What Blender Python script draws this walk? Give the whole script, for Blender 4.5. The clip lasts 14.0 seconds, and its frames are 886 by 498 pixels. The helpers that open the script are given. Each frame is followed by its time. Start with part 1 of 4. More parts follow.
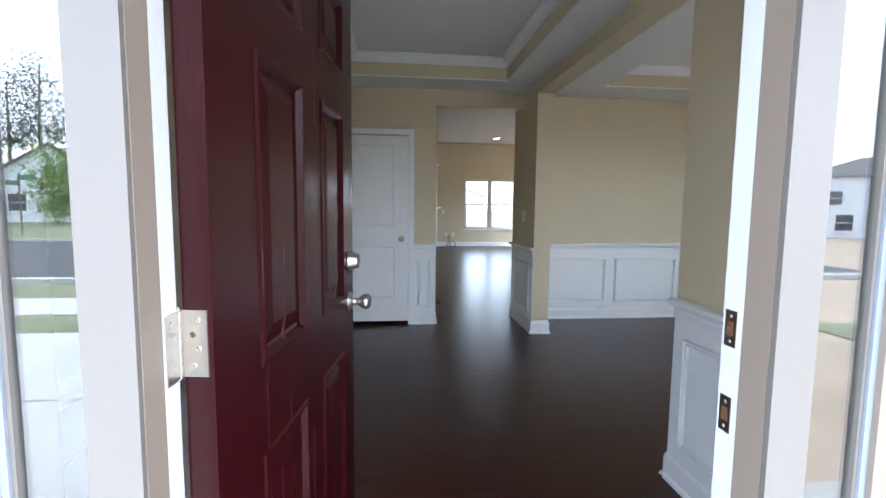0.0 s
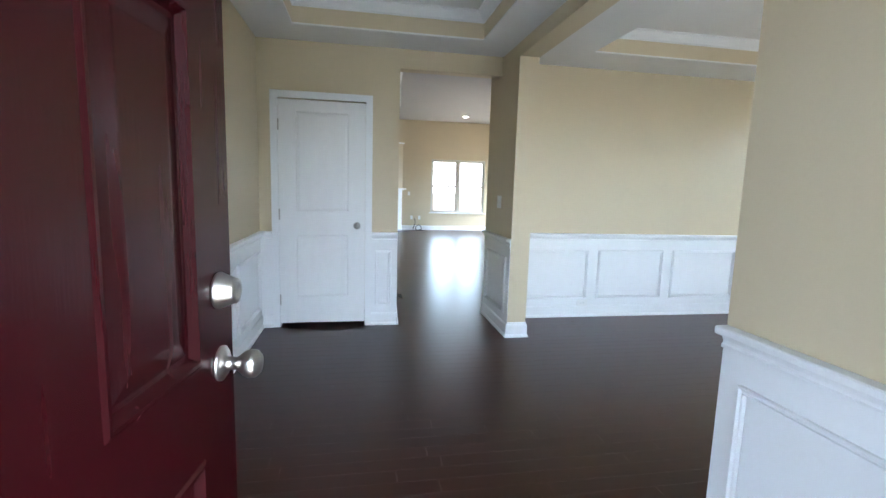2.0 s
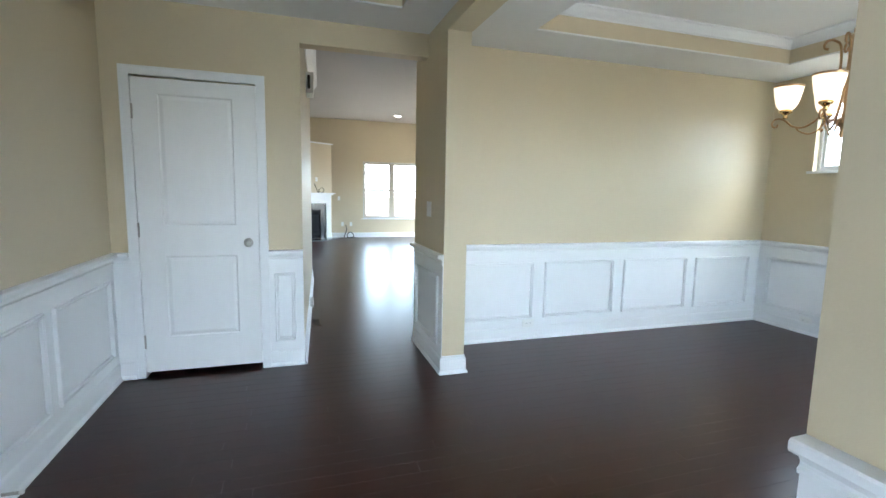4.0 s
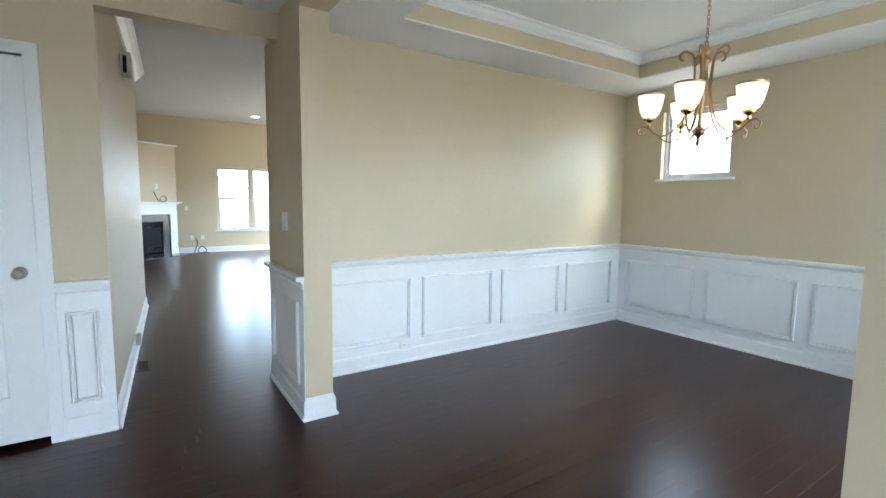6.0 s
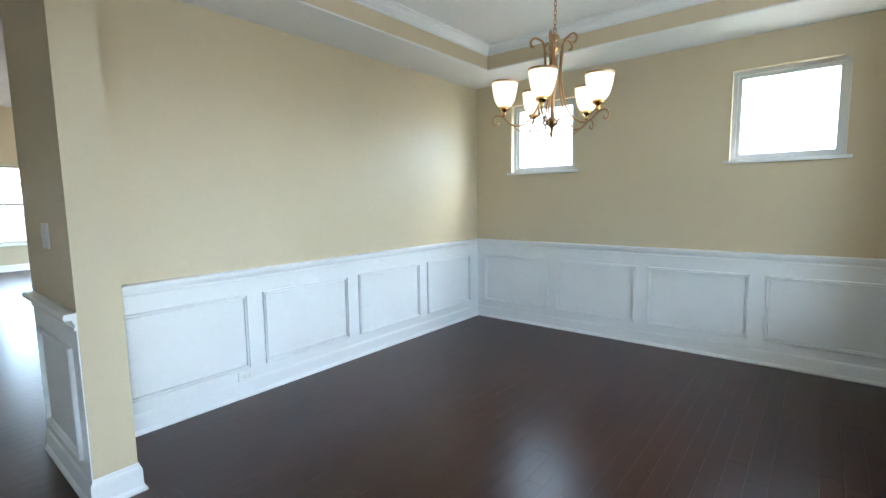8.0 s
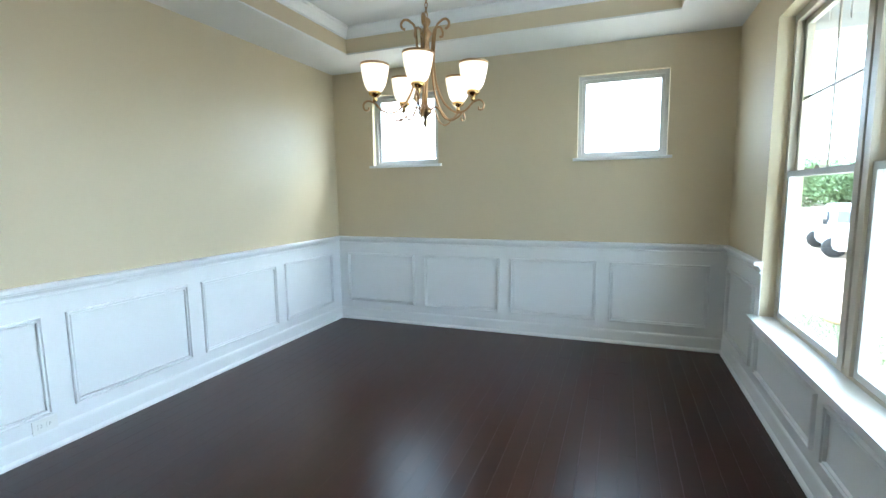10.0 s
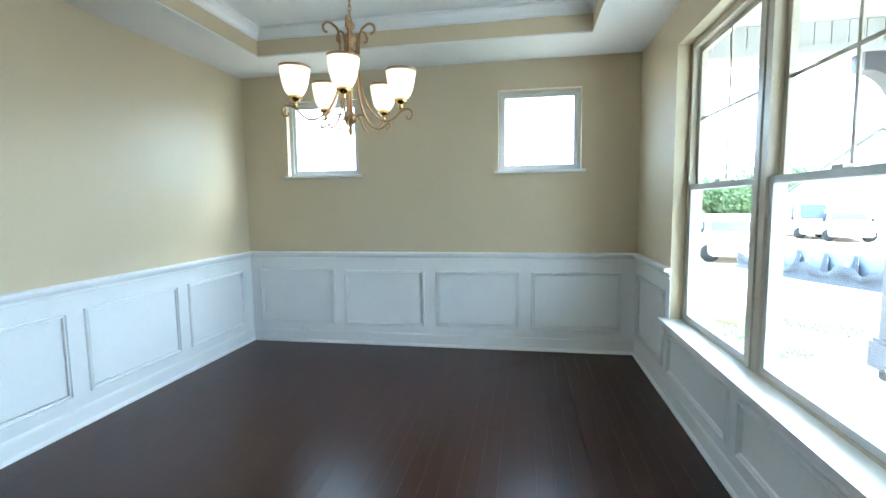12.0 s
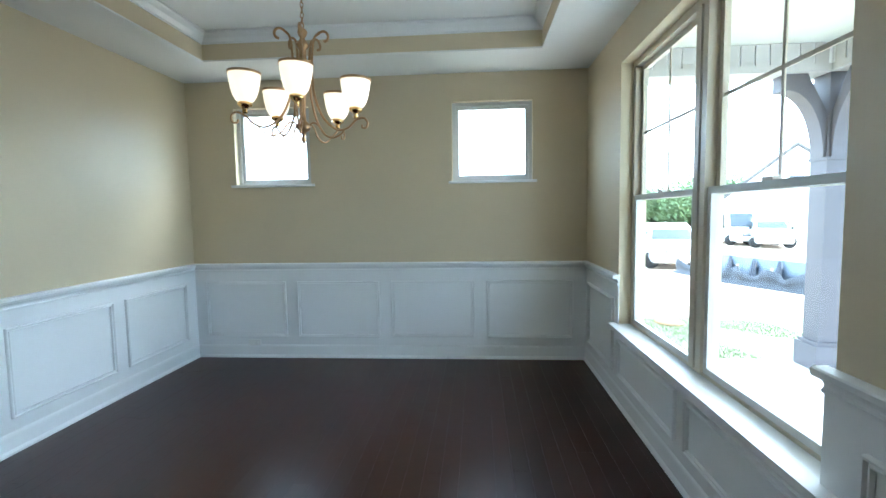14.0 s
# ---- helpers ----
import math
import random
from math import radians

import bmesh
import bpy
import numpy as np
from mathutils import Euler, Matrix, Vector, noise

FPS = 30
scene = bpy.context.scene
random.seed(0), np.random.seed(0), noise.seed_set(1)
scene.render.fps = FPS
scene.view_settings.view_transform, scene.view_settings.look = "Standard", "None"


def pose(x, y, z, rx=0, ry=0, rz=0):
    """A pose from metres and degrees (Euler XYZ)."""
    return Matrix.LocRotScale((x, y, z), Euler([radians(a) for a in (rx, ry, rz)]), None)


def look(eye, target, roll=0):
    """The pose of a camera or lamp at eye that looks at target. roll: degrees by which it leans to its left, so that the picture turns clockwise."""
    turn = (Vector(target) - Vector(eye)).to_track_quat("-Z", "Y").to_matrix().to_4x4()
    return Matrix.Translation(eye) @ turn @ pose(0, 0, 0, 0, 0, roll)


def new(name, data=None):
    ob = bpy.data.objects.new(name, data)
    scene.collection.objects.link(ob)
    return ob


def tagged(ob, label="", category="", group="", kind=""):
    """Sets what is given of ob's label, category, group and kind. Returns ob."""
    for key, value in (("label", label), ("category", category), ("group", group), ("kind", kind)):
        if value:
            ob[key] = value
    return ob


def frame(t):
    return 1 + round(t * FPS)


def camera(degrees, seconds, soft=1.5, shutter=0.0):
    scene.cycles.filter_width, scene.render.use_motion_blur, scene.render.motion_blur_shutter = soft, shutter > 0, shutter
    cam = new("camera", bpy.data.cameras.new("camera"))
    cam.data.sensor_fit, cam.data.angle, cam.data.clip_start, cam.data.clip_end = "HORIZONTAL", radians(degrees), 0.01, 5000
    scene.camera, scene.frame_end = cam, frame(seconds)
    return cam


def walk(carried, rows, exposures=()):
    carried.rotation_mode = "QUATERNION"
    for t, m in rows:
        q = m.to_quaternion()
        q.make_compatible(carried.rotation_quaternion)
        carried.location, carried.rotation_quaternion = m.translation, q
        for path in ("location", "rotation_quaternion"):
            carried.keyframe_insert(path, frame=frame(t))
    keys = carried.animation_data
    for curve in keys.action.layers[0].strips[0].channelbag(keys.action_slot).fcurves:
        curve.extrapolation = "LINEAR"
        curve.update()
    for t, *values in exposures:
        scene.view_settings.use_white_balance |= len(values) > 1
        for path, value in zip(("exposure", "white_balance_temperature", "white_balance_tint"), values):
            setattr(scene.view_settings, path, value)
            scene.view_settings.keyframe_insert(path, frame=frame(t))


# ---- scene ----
cam = camera(87.62, 14.0)
PATH = [
    (0, (0.166, 0.388, 1.305), (0.377, 2.368, 1.118), 0.6),
    (0.5, (0.161, 0.505, 1.298), (0.402, 2.480, 1.092), 1.0),
    (1, (0.150, 0.668, 1.297), (0.436, 2.634, 1.067), 1.4),
    (1.5, (0.192, 0.882, 1.290), (0.511, 2.841, 1.043), 1.7),
    (2, (0.269, 1.085, 1.314), (0.625, 3.035, 1.051), 1.7),
    (4.5, (0.628, 1.964, 1.334), (1.342, 3.818, 1.103), 1.1),
    (5, (0.674, 2.074, 1.346), (1.517, 3.874, 1.122), 1.2),
    (5.5, (0.730, 2.147, 1.342), (1.698, 3.884, 1.130), 1.1),
    (6, (0.780, 2.222, 1.335), (1.871, 3.885, 1.133), 0.7),
    (6.5, (0.852, 2.294, 1.347), (2.052, 3.881, 1.146), 0.2),
    (7, (0.915, 2.369, 1.350), (2.228, 3.864, 1.147), -0.2),
    (7.5, (1.003, 2.438, 1.346), (2.427, 3.827, 1.137), -0.6),
    (8, (1.077, 2.521, 1.341), (2.617, 3.779, 1.124), -0.9),
    (8.5, (1.110, 2.635, 1.299), (2.771, 3.731, 1.090), -0.8),
    (9, (1.139, 2.686, 1.323), (2.884, 3.637, 1.096), -0.8),
    (11.5, (1.257, 2.854, 1.318), (3.201, 3.278, 1.113), -0.8),
    (12, (1.266, 2.871, 1.318), (3.226, 3.221, 1.125), -0.8),
    (12.5, (1.277, 2.869, 1.315), (3.248, 3.157, 1.136), -0.8),
    (13, (1.279, 2.876, 1.316), (3.259, 3.106, 1.147), -0.9),
    (13.5, (1.275, 2.882, 1.315), (3.260, 3.067, 1.156), -0.9),
    (14, (1.270, 2.893, 1.318), (3.259, 3.041, 1.164), -0.9),
]
EXPOSURES = [(0, 2.72, 6000, 13), (1.0, 3.02, 5850, 12), (2.0, 3.48, 5780, 9), (4.5, 3.54, 5840, 6), (9.0, 3.56, 5660, 4), (11.5, 3.57, 5420, 0), (12.5, 3.56, 5390, 0), (14, 3.15, 5390, 1)]
walk(cam, [(t, look(eye, target, roll)) for t, eye, target, roll in PATH], EXPOSURES)

# ---- world and light ----
world = bpy.data.worlds.new("world")
scene.world = world
world.use_nodes = True
wn = world.node_tree.nodes
wn.clear()
sky = wn.new("ShaderNodeTexSky")
sky.sky_type, sky.sun_disc = "NISHITA", False
sky.sun_elevation, sky.sun_rotation = radians(48), radians(150)
sky.air_density, sky.dust_density, sky.ozone_density = 1.0, 2.0, 1.0
cloud = wn.new("ShaderNodeMix")
cloud.data_type = "RGBA"
cloud.inputs[0].default_value = 0.6
cloud.inputs[7].default_value = (10.6, 12.0, 13.6, 1)
sky_level = wn.new("ShaderNodeBackground")
sky_level.inputs["Strength"].default_value = 0.15
sky_out = wn.new("ShaderNodeOutputWorld")
world.node_tree.links.new(sky.outputs[0], cloud.inputs[6])
world.node_tree.links.new(cloud.outputs[2], sky_level.inputs[0])
world.node_tree.links.new(sky_level.outputs[0], sky_out.inputs[0])

sun_data = bpy.data.lights.new("sun", "SUN")
sun_data.energy, sun_data.angle, sun_data.color = 1.0, radians(50), (1.0, 0.97, 0.92)
sun_lamp = new("sun", sun_data)
sun_lamp.matrix_world = look((20 * math.sin(radians(150)), 20 * math.cos(radians(150)), 22), (0, 0, 0))


# ---- materials ----
def mat(name, base, rough=0.5, metal=0.0, var=0.06, scale=3.0, fine=60.0, bump=0.05, stretch=(1, 1, 1), per_object=0.0,
        per_island=0.0, coat=0.0, rough_var=0.05, spec=0.5):
    """A principled surface with a coarse and a fine variation in colour, gloss and relief, at real-world size."""
    m = bpy.data.materials.new(name)
    m.use_nodes = True
    n, l = m.node_tree.nodes, m.node_tree.links
    b = n["Principled BSDF"]
    geo = n.new("ShaderNodeNewGeometry")
    mapping = n.new("ShaderNodeMapping")
    mapping.inputs["Scale"].default_value = stretch
    l.new(geo.outputs["Position"], mapping.inputs["Vector"])
    n1, n2 = n.new("ShaderNodeTexNoise"), n.new("ShaderNodeTexNoise")
    n1.inputs["Scale"].default_value, n1.inputs["Detail"].default_value = scale, 5
    n2.inputs["Scale"].default_value, n2.inputs["Detail"].default_value = fine, 3
    l.new(mapping.outputs[0], n1.inputs["Vector"])
    l.new(mapping.outputs[0], n2.inputs["Vector"])
    total = n.new("ShaderNodeMath")
    total.operation = "MULTIPLY_ADD"
    total.inputs[1].default_value = 0.4
    l.new(n2.outputs["Fac"], total.inputs[0])
    l.new(n1.outputs["Fac"], total.inputs[2])
    last = total.outputs[0]
    for amount, node, socket in ((per_object, "ShaderNodeObjectInfo", "Random"), (per_island, "ShaderNodeNewGeometry", "Random Per Island")):
        if amount:
            info, add = n.new(node), n.new("ShaderNodeMath")
            add.operation = "MULTIPLY_ADD"
            add.inputs[1].default_value = amount
            l.new(info.outputs[socket], add.inputs[0])
            l.new(last, add.inputs[2])
            last = add.outputs[0]
    spread = n.new("ShaderNodeMapRange")
    extra = per_object + per_island
    spread.inputs["From Min"].default_value, spread.inputs["From Max"].default_value = 0.35, 1.05 + extra
    spread.inputs["To Min"].default_value, spread.inputs["To Max"].default_value = 1 - var - extra * 0.5, 1 + var + extra * 0.5
    l.new(last, spread.inputs["Value"])
    tint = n.new("ShaderNodeVectorMath")
    tint.operation = "SCALE"
    tint.inputs[0].default_value = base
    l.new(spread.outputs[0], tint.inputs["Scale"])
    l.new(tint.outputs[0], b.inputs["Base Color"])
    gloss = n.new("ShaderNodeMapRange")
    gloss.inputs["To Min"].default_value, gloss.inputs["To Max"].default_value = max(0.02, rough - rough_var), rough + rough_var
    l.new(n1.outputs["Fac"], gloss.inputs["Value"])
    l.new(gloss.outputs[0], b.inputs["Roughness"])
    b.inputs["Metallic"].default_value = metal
    b.inputs["Coat Weight"].default_value = coat
    b.inputs["Specular IOR Level"].default_value = spec
    if bump:
        bn = n.new("ShaderNodeBump")
        bn.inputs["Strength"].default_value, bn.inputs["Distance"].default_value = bump, 0.01
        l.new(n2.outputs["Fac"], bn.inputs["Height"])
        l.new(bn.outputs[0], b.inputs["Normal"])
    return m


def glow(name, colour, strength, base=(0.9, 0.88, 0.82)):
    m = bpy.data.materials.new(name)
    m.use_nodes = True
    b = m.node_tree.nodes["Principled BSDF"]
    b.inputs["Base Color"].default_value = (*base, 1)
    b.inputs["Roughness"].default_value = 0.3
    b.inputs["Emission Color"].default_value = (*colour, 1)
    b.inputs["Emission Strength"].default_value = strength
    return m


def glass_mat(name, low, high, tint=(0.97, 0.985, 0.98)):
    """Clear glass: straight through, with a mirror gloss that grows towards grazing views."""
    m = bpy.data.materials.new(name)
    m.use_nodes = True
    n, l = m.node_tree.nodes, m.node_tree.links
    n.clear()
    out, mix = n.new("ShaderNodeOutputMaterial"), n.new("ShaderNodeMixShader")
    clear, shine, weight = n.new("ShaderNodeBsdfTransparent"), n.new("ShaderNodeBsdfGlossy"), n.new("ShaderNodeLayerWeight")
    clear.inputs["Color"].default_value = (*tint, 1)
    shine.inputs["Roughness"].default_value = 0.0
    weight.inputs["Blend"].default_value = 0.5
    steep, span = n.new("ShaderNodeMath"), n.new("ShaderNodeMapRange")
    steep.operation, steep.inputs[1].default_value = "POWER", 5.0
    span.inputs["To Min"].default_value, span.inputs["To Max"].default_value = low, high
    l.new(weight.outputs["Facing"], steep.inputs[0])
    l.new(steep.outputs[0], span.inputs["Value"])
    l.new(span.outputs[0], mix.inputs[0])
    l.new(clear.outputs[0], mix.inputs[1])
    l.new(shine.outputs[0], mix.inputs[2])
    l.new(mix.outputs[0], out.inputs[0])
    return m


tan_paint = mat("tan_wall_paint", (0.61, 0.518, 0.355), 0.48, var=0.03, scale=1.5, fine=180, bump=0.06)
white_paint = mat("white_ceiling_paint", (0.78, 0.78, 0.77), 0.8, var=0.03, scale=1.2, fine=150, bump=0.08)
trim_white = mat("white_semi_gloss_trim", (0.80, 0.81, 0.82), 0.35, var=0.025, scale=2.5, fine=90, bump=0.03)
door_white = mat("white_door_paint", (0.80, 0.80, 0.80), 0.38, var=0.02, scale=3, fine=70, bump=0.05, stretch=(6, 6, 1))
floor_wood = mat("dark_stained_hardwood", (0.028, 0.0066, 0.0034), 0.30, var=0.16, scale=5, fine=40, bump=0.012, stretch=(0.25, 3, 3), per_object=0.3,
                 per_island=0.0, rough_var=0.03, spec=0.36)
floor_wood_far = mat("dark_stained_hardwood_far", (0.028, 0.0066, 0.0034), 0.30, var=0.16, scale=5, fine=40, bump=0.012, stretch=(0.25, 3, 3), per_island=0.3, rough_var=0.03, spec=0.36)
joint_dark = mat("floor_joint", (0.008, 0.005, 0.004), 0.7)
red_paint = mat("dark_red_door_paint", (0.019, 0.0016, 0.0026), 0.26, var=0.10, scale=3, fine=25, bump=0.03, stretch=(9, 9, 0.6), spec=0.28)
nickel = mat("satin_nickel", (0.46, 0.44, 0.41), 0.30, 1.0, var=0.06, scale=25, fine=150, bump=0.02)
dark_metal = mat("dark_brass_strike", (0.12, 0.09, 0.06), 0.4, 0.9, var=0.1)
hole_wood = mat("raw_wood", (0.10, 0.042, 0.018), 0.7, var=0.15, scale=30)
bronze = mat("antique_brass", (0.46, 0.29, 0.155), 0.3, 1.0, var=0.2, scale=15, fine=80, bump=0.04)
brass = mat("polished_brass", (0.75, 0.5, 0.2), 0.2, 1.0, var=0.1, scale=20)
shade_glow = glow("lit_frosted_glass", (1.0, 0.80, 0.52), 0.14)
bulb_glow = glow("lit_bulb", (1.0, 0.82, 0.54), 12.0)
lamp_glow = glow("lit_recessed_lamp", (1.0, 0.93, 0.82), 4.0)
pane_glass = glass_mat("window_glass", 0.02, 0.6)
side_glass = glass_mat("sidelight_glass", 0.16, 0.9, (0.8, 0.83, 0.84))
vinyl = mat("tan_vinyl_window", (0.55, 0.49, 0.39), 0.4, var=0.03, scale=8, bump=0.02)
vinyl_white = mat("white_vinyl_window", (0.60, 0.60, 0.58), 0.35, var=0.03, scale=8, bump=0.02)
plate_white = mat("white_plastic", (0.8, 0.8, 0.78), 0.35, var=0.02, scale=30, bump=0.0)
plate_slot = mat("dark_slot", (0.02, 0.02, 0.02), 0.6)
black_metal = mat("black_firebox", (0.008, 0.008, 0.009), 0.6, 0.0, var=0.2, scale=12, spec=0.15)
black_slate = mat("black_surround", (0.018, 0.019, 0.021), 0.18, var=0.25, scale=10)
ext_trim = mat("pale_grey_exterior_trim", (0.40, 0.39, 0.385), 0.55, var=0.05, scale=4, fine=60, bump=0.06)
# porch post: shade of its house-side faces is put into the dark colour
ext_post_shaded = mat("shade_darkened_mauve_grey_post", (0.080, 0.073, 0.083), 0.55, var=0.05, scale=4, bump=0.05)
# copy of the white trim, dimmed in colour to stand in for shade
jamb_white_shaded = mat("shade_dimmed_white_jamb", (0.54, 0.55, 0.57), 0.45, var=0.04, scale=4, bump=0.04)
# off-white posts: deep porch shade is put into this dark base colour
jamb_post_shaded = mat("shade_darkened_off_white_post", (0.128, 0.117, 0.106), 0.5, var=0.05, scale=4, bump=0.05)
# clay tone of stops and outer frames, with shade darkened into it
jamb_clay_shaded = mat("shade_darkened_clay_jamb", (0.20, 0.16, 0.13), 0.5, var=0.05, scale=5, bump=0.05)
gasket_grey = mat("slate_grey_strip", (0.20, 0.23, 0.28), 0.5, var=0.05, scale=6)
concrete = mat("pale_concrete", (0.50, 0.49, 0.46), 0.8, var=0.15, scale=1.5, fine=90, bump=0.15)
asphalt = mat("asphalt", (0.06, 0.06, 0.062), 0.85, var=0.2, scale=2, fine=120, bump=0.2)
dirt = mat("bare_pale_soil", (0.40, 0.31, 0.22), 0.95, var=0.3, scale=0.8, fine=14, bump=0.3)
lawn = mat("lawn", (0.17, 0.185, 0.095), 0.9, var=0.4, scale=1.2, fine=35, bump=0.4)
grass_mat = mat("grass_blades", (0.15, 0.19, 0.08), 0.8, var=0.3, scale=2, fine=10, bump=0.0, per_island=0.3)
porch_white = mat("porch_ceiling_paint", (0.50, 0.51, 0.47), 0.6, var=0.05, scale=3, bump=0.05)
living_white = mat("flat_ceiling_paint", (0.56, 0.55, 0.55), 0.85, var=0.03, scale=1.2, fine=150, bump=0.08)
leaf = mat("leaves", (0.11, 0.165, 0.06), 0.6, var=0.4, scale=3, fine=10, bump=0.0, per_island=0.4)
leaf_young = mat("young_leaves", (0.19, 0.30, 0.07), 0.6, var=0.4, scale=3, fine=10, bump=0.0, per_island=0.4)
leaf_dull = mat("grey_green_leaves", (0.06, 0.085, 0.035), 0.65, var=0.4, scale=3, fine=10, bump=0.0, per_island=0.4)
bark = mat("bark", (0.12, 0.095, 0.07), 0.9, var=0.3, scale=8, fine=40, bump=0.3)
roof_grey = mat("grey_shingles", (0.11, 0.105, 0.10), 0.85, var=0.25, scale=5, fine=30, bump=0.3)
brick_grey = mat("grey_brown_brick", (0.2, 0.16, 0.14), 0.85, var=0.25, scale=8, fine=25, bump=0.2)
white_siding = mat("white_siding", (0.72, 0.73, 0.74), 0.6, var=0.05, scale=2, bump=0.05)
house_wrap = mat("white_house_wrap", (0.75, 0.76, 0.77), 0.5, var=0.12, scale=1.5, fine=12, bump=0.1)
dark_glass = mat("dark_window_glass", (0.03, 0.04, 0.05), 0.08, var=0.2)
car_white = mat("white_car_paint", (0.75, 0.76, 0.77), 0.15, var=0.03, scale=2, bump=0.0, coat=0.5)
tyre_rubber = mat("tyre_rubber", (0.02, 0.02, 0.02), 0.8, var=0.2, scale=20)
chrome = mat("chrome", (0.7, 0.7, 0.72), 0.12, 1.0, var=0.05)
tarp_dark = mat("black_silt_fabric", (0.022, 0.028, 0.045), 0.6, var=0.3, scale=3, fine=20, bump=0.3)
tarp_grey = mat("grey_silt_fabric", (0.032, 0.035, 0.043), 0.6, var=0.35, scale=3, fine=20, bump=0.3)
tarp_blue = mat("pale_blue_sheet", (0.10, 0.125, 0.165), 0.45, var=0.2, scale=3, fine=20, bump=0.2)
stake_wood = mat("stake_wood", (0.35, 0.26, 0.16), 0.8, var=0.2)
sign_green = mat("green_sign", (0.02, 0.13, 0.07), 0.4, var=0.05)
cable_black = mat("black_cable", (0.015, 0.015, 0.015), 0.5)
clay_orange = mat("orange_clay", (0.30, 0.16, 0.08), 0.9, var=0.3, scale=4, fine=20, bump=0.3)


# ---- mesh helpers ----
def box(bm, x0, x1, y0, y1, z0, z1, m=None):
    vs = [bm.verts.new((x, y, z)) for x in (x0, x1) for y in (y0, y1) for z in (z0, z1)]
    if m is not None:
        for v in vs:
            v.co = m @ v.co
    for f in ((0, 1, 3, 2), (4, 6, 7, 5), (0, 4, 5, 1), (2, 3, 7, 6), (0, 2, 6, 4), (1, 5, 7, 3)):
        bm.faces.new([vs[i] for i in f])
    return vs


def bevelled(bm, width, segments=2):
    edges = [e for e in bm.edges if len(e.link_faces) == 2 and e.calc_face_angle(0) > 0.5]
    bmesh.ops.bevel(bm, geom=edges, offset=width, segments=segments, affect="EDGES", profile=0.6)
    return bm


def part(name, bm, material, parent=None, label="", smooth=False, place=None):
    bmesh.ops.recalc_face_normals(bm, faces=bm.faces[:])
    me = bpy.data.meshes.new(name)
    bm.to_mesh(me)
    bm.free()
    me.materials.append(material)
    if smooth:
        for p in me.polygons:
            p.use_smooth = True
    ob = new(name, me)
    if place is not None:
        ob.matrix_basis = place
    if parent is not None:
        ob.parent = parent
    if label:
        ob["label"] = label
    return ob


def block(name, dims, material, parent=None, label="", bevel=0.0, place=None):
    bm = bmesh.new()
    box(bm, *dims)
    if bevel:
        bevelled(bm, bevel)
    return part(name, bm, material, parent, label, place=place)


def empty(name, label, category, m=None, group="", kind=""):
    ob = new(name)
    ob.empty_display_size = 0.1
    if m is not None:
        ob.matrix_basis = m
    return tagged(ob, label, category, group, kind)


def lathe(bm, profile, m=Matrix(), steps=24):
    """profile: (radius, z) from bottom to top, turned round z."""
    rings = []
    for r, z in profile:
        rings.append([bm.verts.new(m @ Vector((r * math.cos(2 * math.pi * k / steps), r * math.sin(2 * math.pi * k / steps), z))) for k in range(steps)])
    for a, b in zip(rings, rings[1:]):
        for k in range(steps):
            bm.faces.new((a[k], a[(k + 1) % steps], b[(k + 1) % steps], b[k]))
    for ring in (rings[0], rings[-1]):
        if (ring[0].co - ring[steps // 2].co).length > 1e-5:
            bm.faces.new(ring)
    return bm


def tube(bm, pts, radius, steps=8, taper=1.0):
    """A round bar along points."""
    pts = [Vector(p) for p in pts]
    rings, side = [], None
    for i, p in enumerate(pts):
        d = (pts[min(i + 1, len(pts) - 1)] - pts[max(i - 1, 0)]).normalized()
        if side is None:
            side = d.orthogonal().normalized()
        side = (side - d * side.dot(d)).normalized()
        up = d.cross(side)
        r = radius * (1 + (taper - 1) * i / (len(pts) - 1))
        rings.append([bm.verts.new(p + r * (math.cos(2 * math.pi * k / steps) * side + math.sin(2 * math.pi * k / steps) * up)) for k in range(steps)])
    for a, b in zip(rings, rings[1:]):
        for k in range(steps):
            bm.faces.new((a[k], a[(k + 1) % steps], b[(k + 1) % steps], b[k]))
    bm.faces.new(rings[0])
    bm.faces.new(rings[-1])
    return bm


def spline(pts, n=8):
    """A smooth line through points (Catmull-Rom)."""
    pts = [Vector(p) for p in pts]
    ext = [2 * pts[0] - pts[1], *pts, 2 * pts[-1] - pts[-2]]
    out = []
    for i in range(1, len(ext) - 2):
        a, b, c, d = ext[i - 1:i + 3]
        for k in range(n):
            t = k / n
            out.append(0.5 * ((2 * b) + (c - a) * t + (2 * a - 5 * b + 4 * c - d) * t * t + (3 * b - a - 3 * c + d) * t ** 3))
    out.append(pts[-1])
    return out


def moulding(bm, p0, p1, normal, profile, m0=0.0, m1=0.0):
    """A straight run of moulding. profile: (out, up) round its section; m0, m1: the mitre at each end (-1 inside corner, 1 outside)."""
    p0, p1, nrm = Vector(p0), Vector(p1), Vector(normal)
    d = (p1 - p0).normalized()
    a = [bm.verts.new(p0 + nrm * o + Vector((0, 0, u)) - d * (o * m0)) for o, u in profile]
    b = [bm.verts.new(p1 + nrm * o + Vector((0, 0, u)) + d * (o * m1)) for o, u in profile]
    n = len(profile)
    for k in range(n):
        bm.faces.new((a[k], a[(k + 1) % n], b[(k + 1) % n], b[k]))
    bm.faces.new(a)
    bm.faces.new(b)


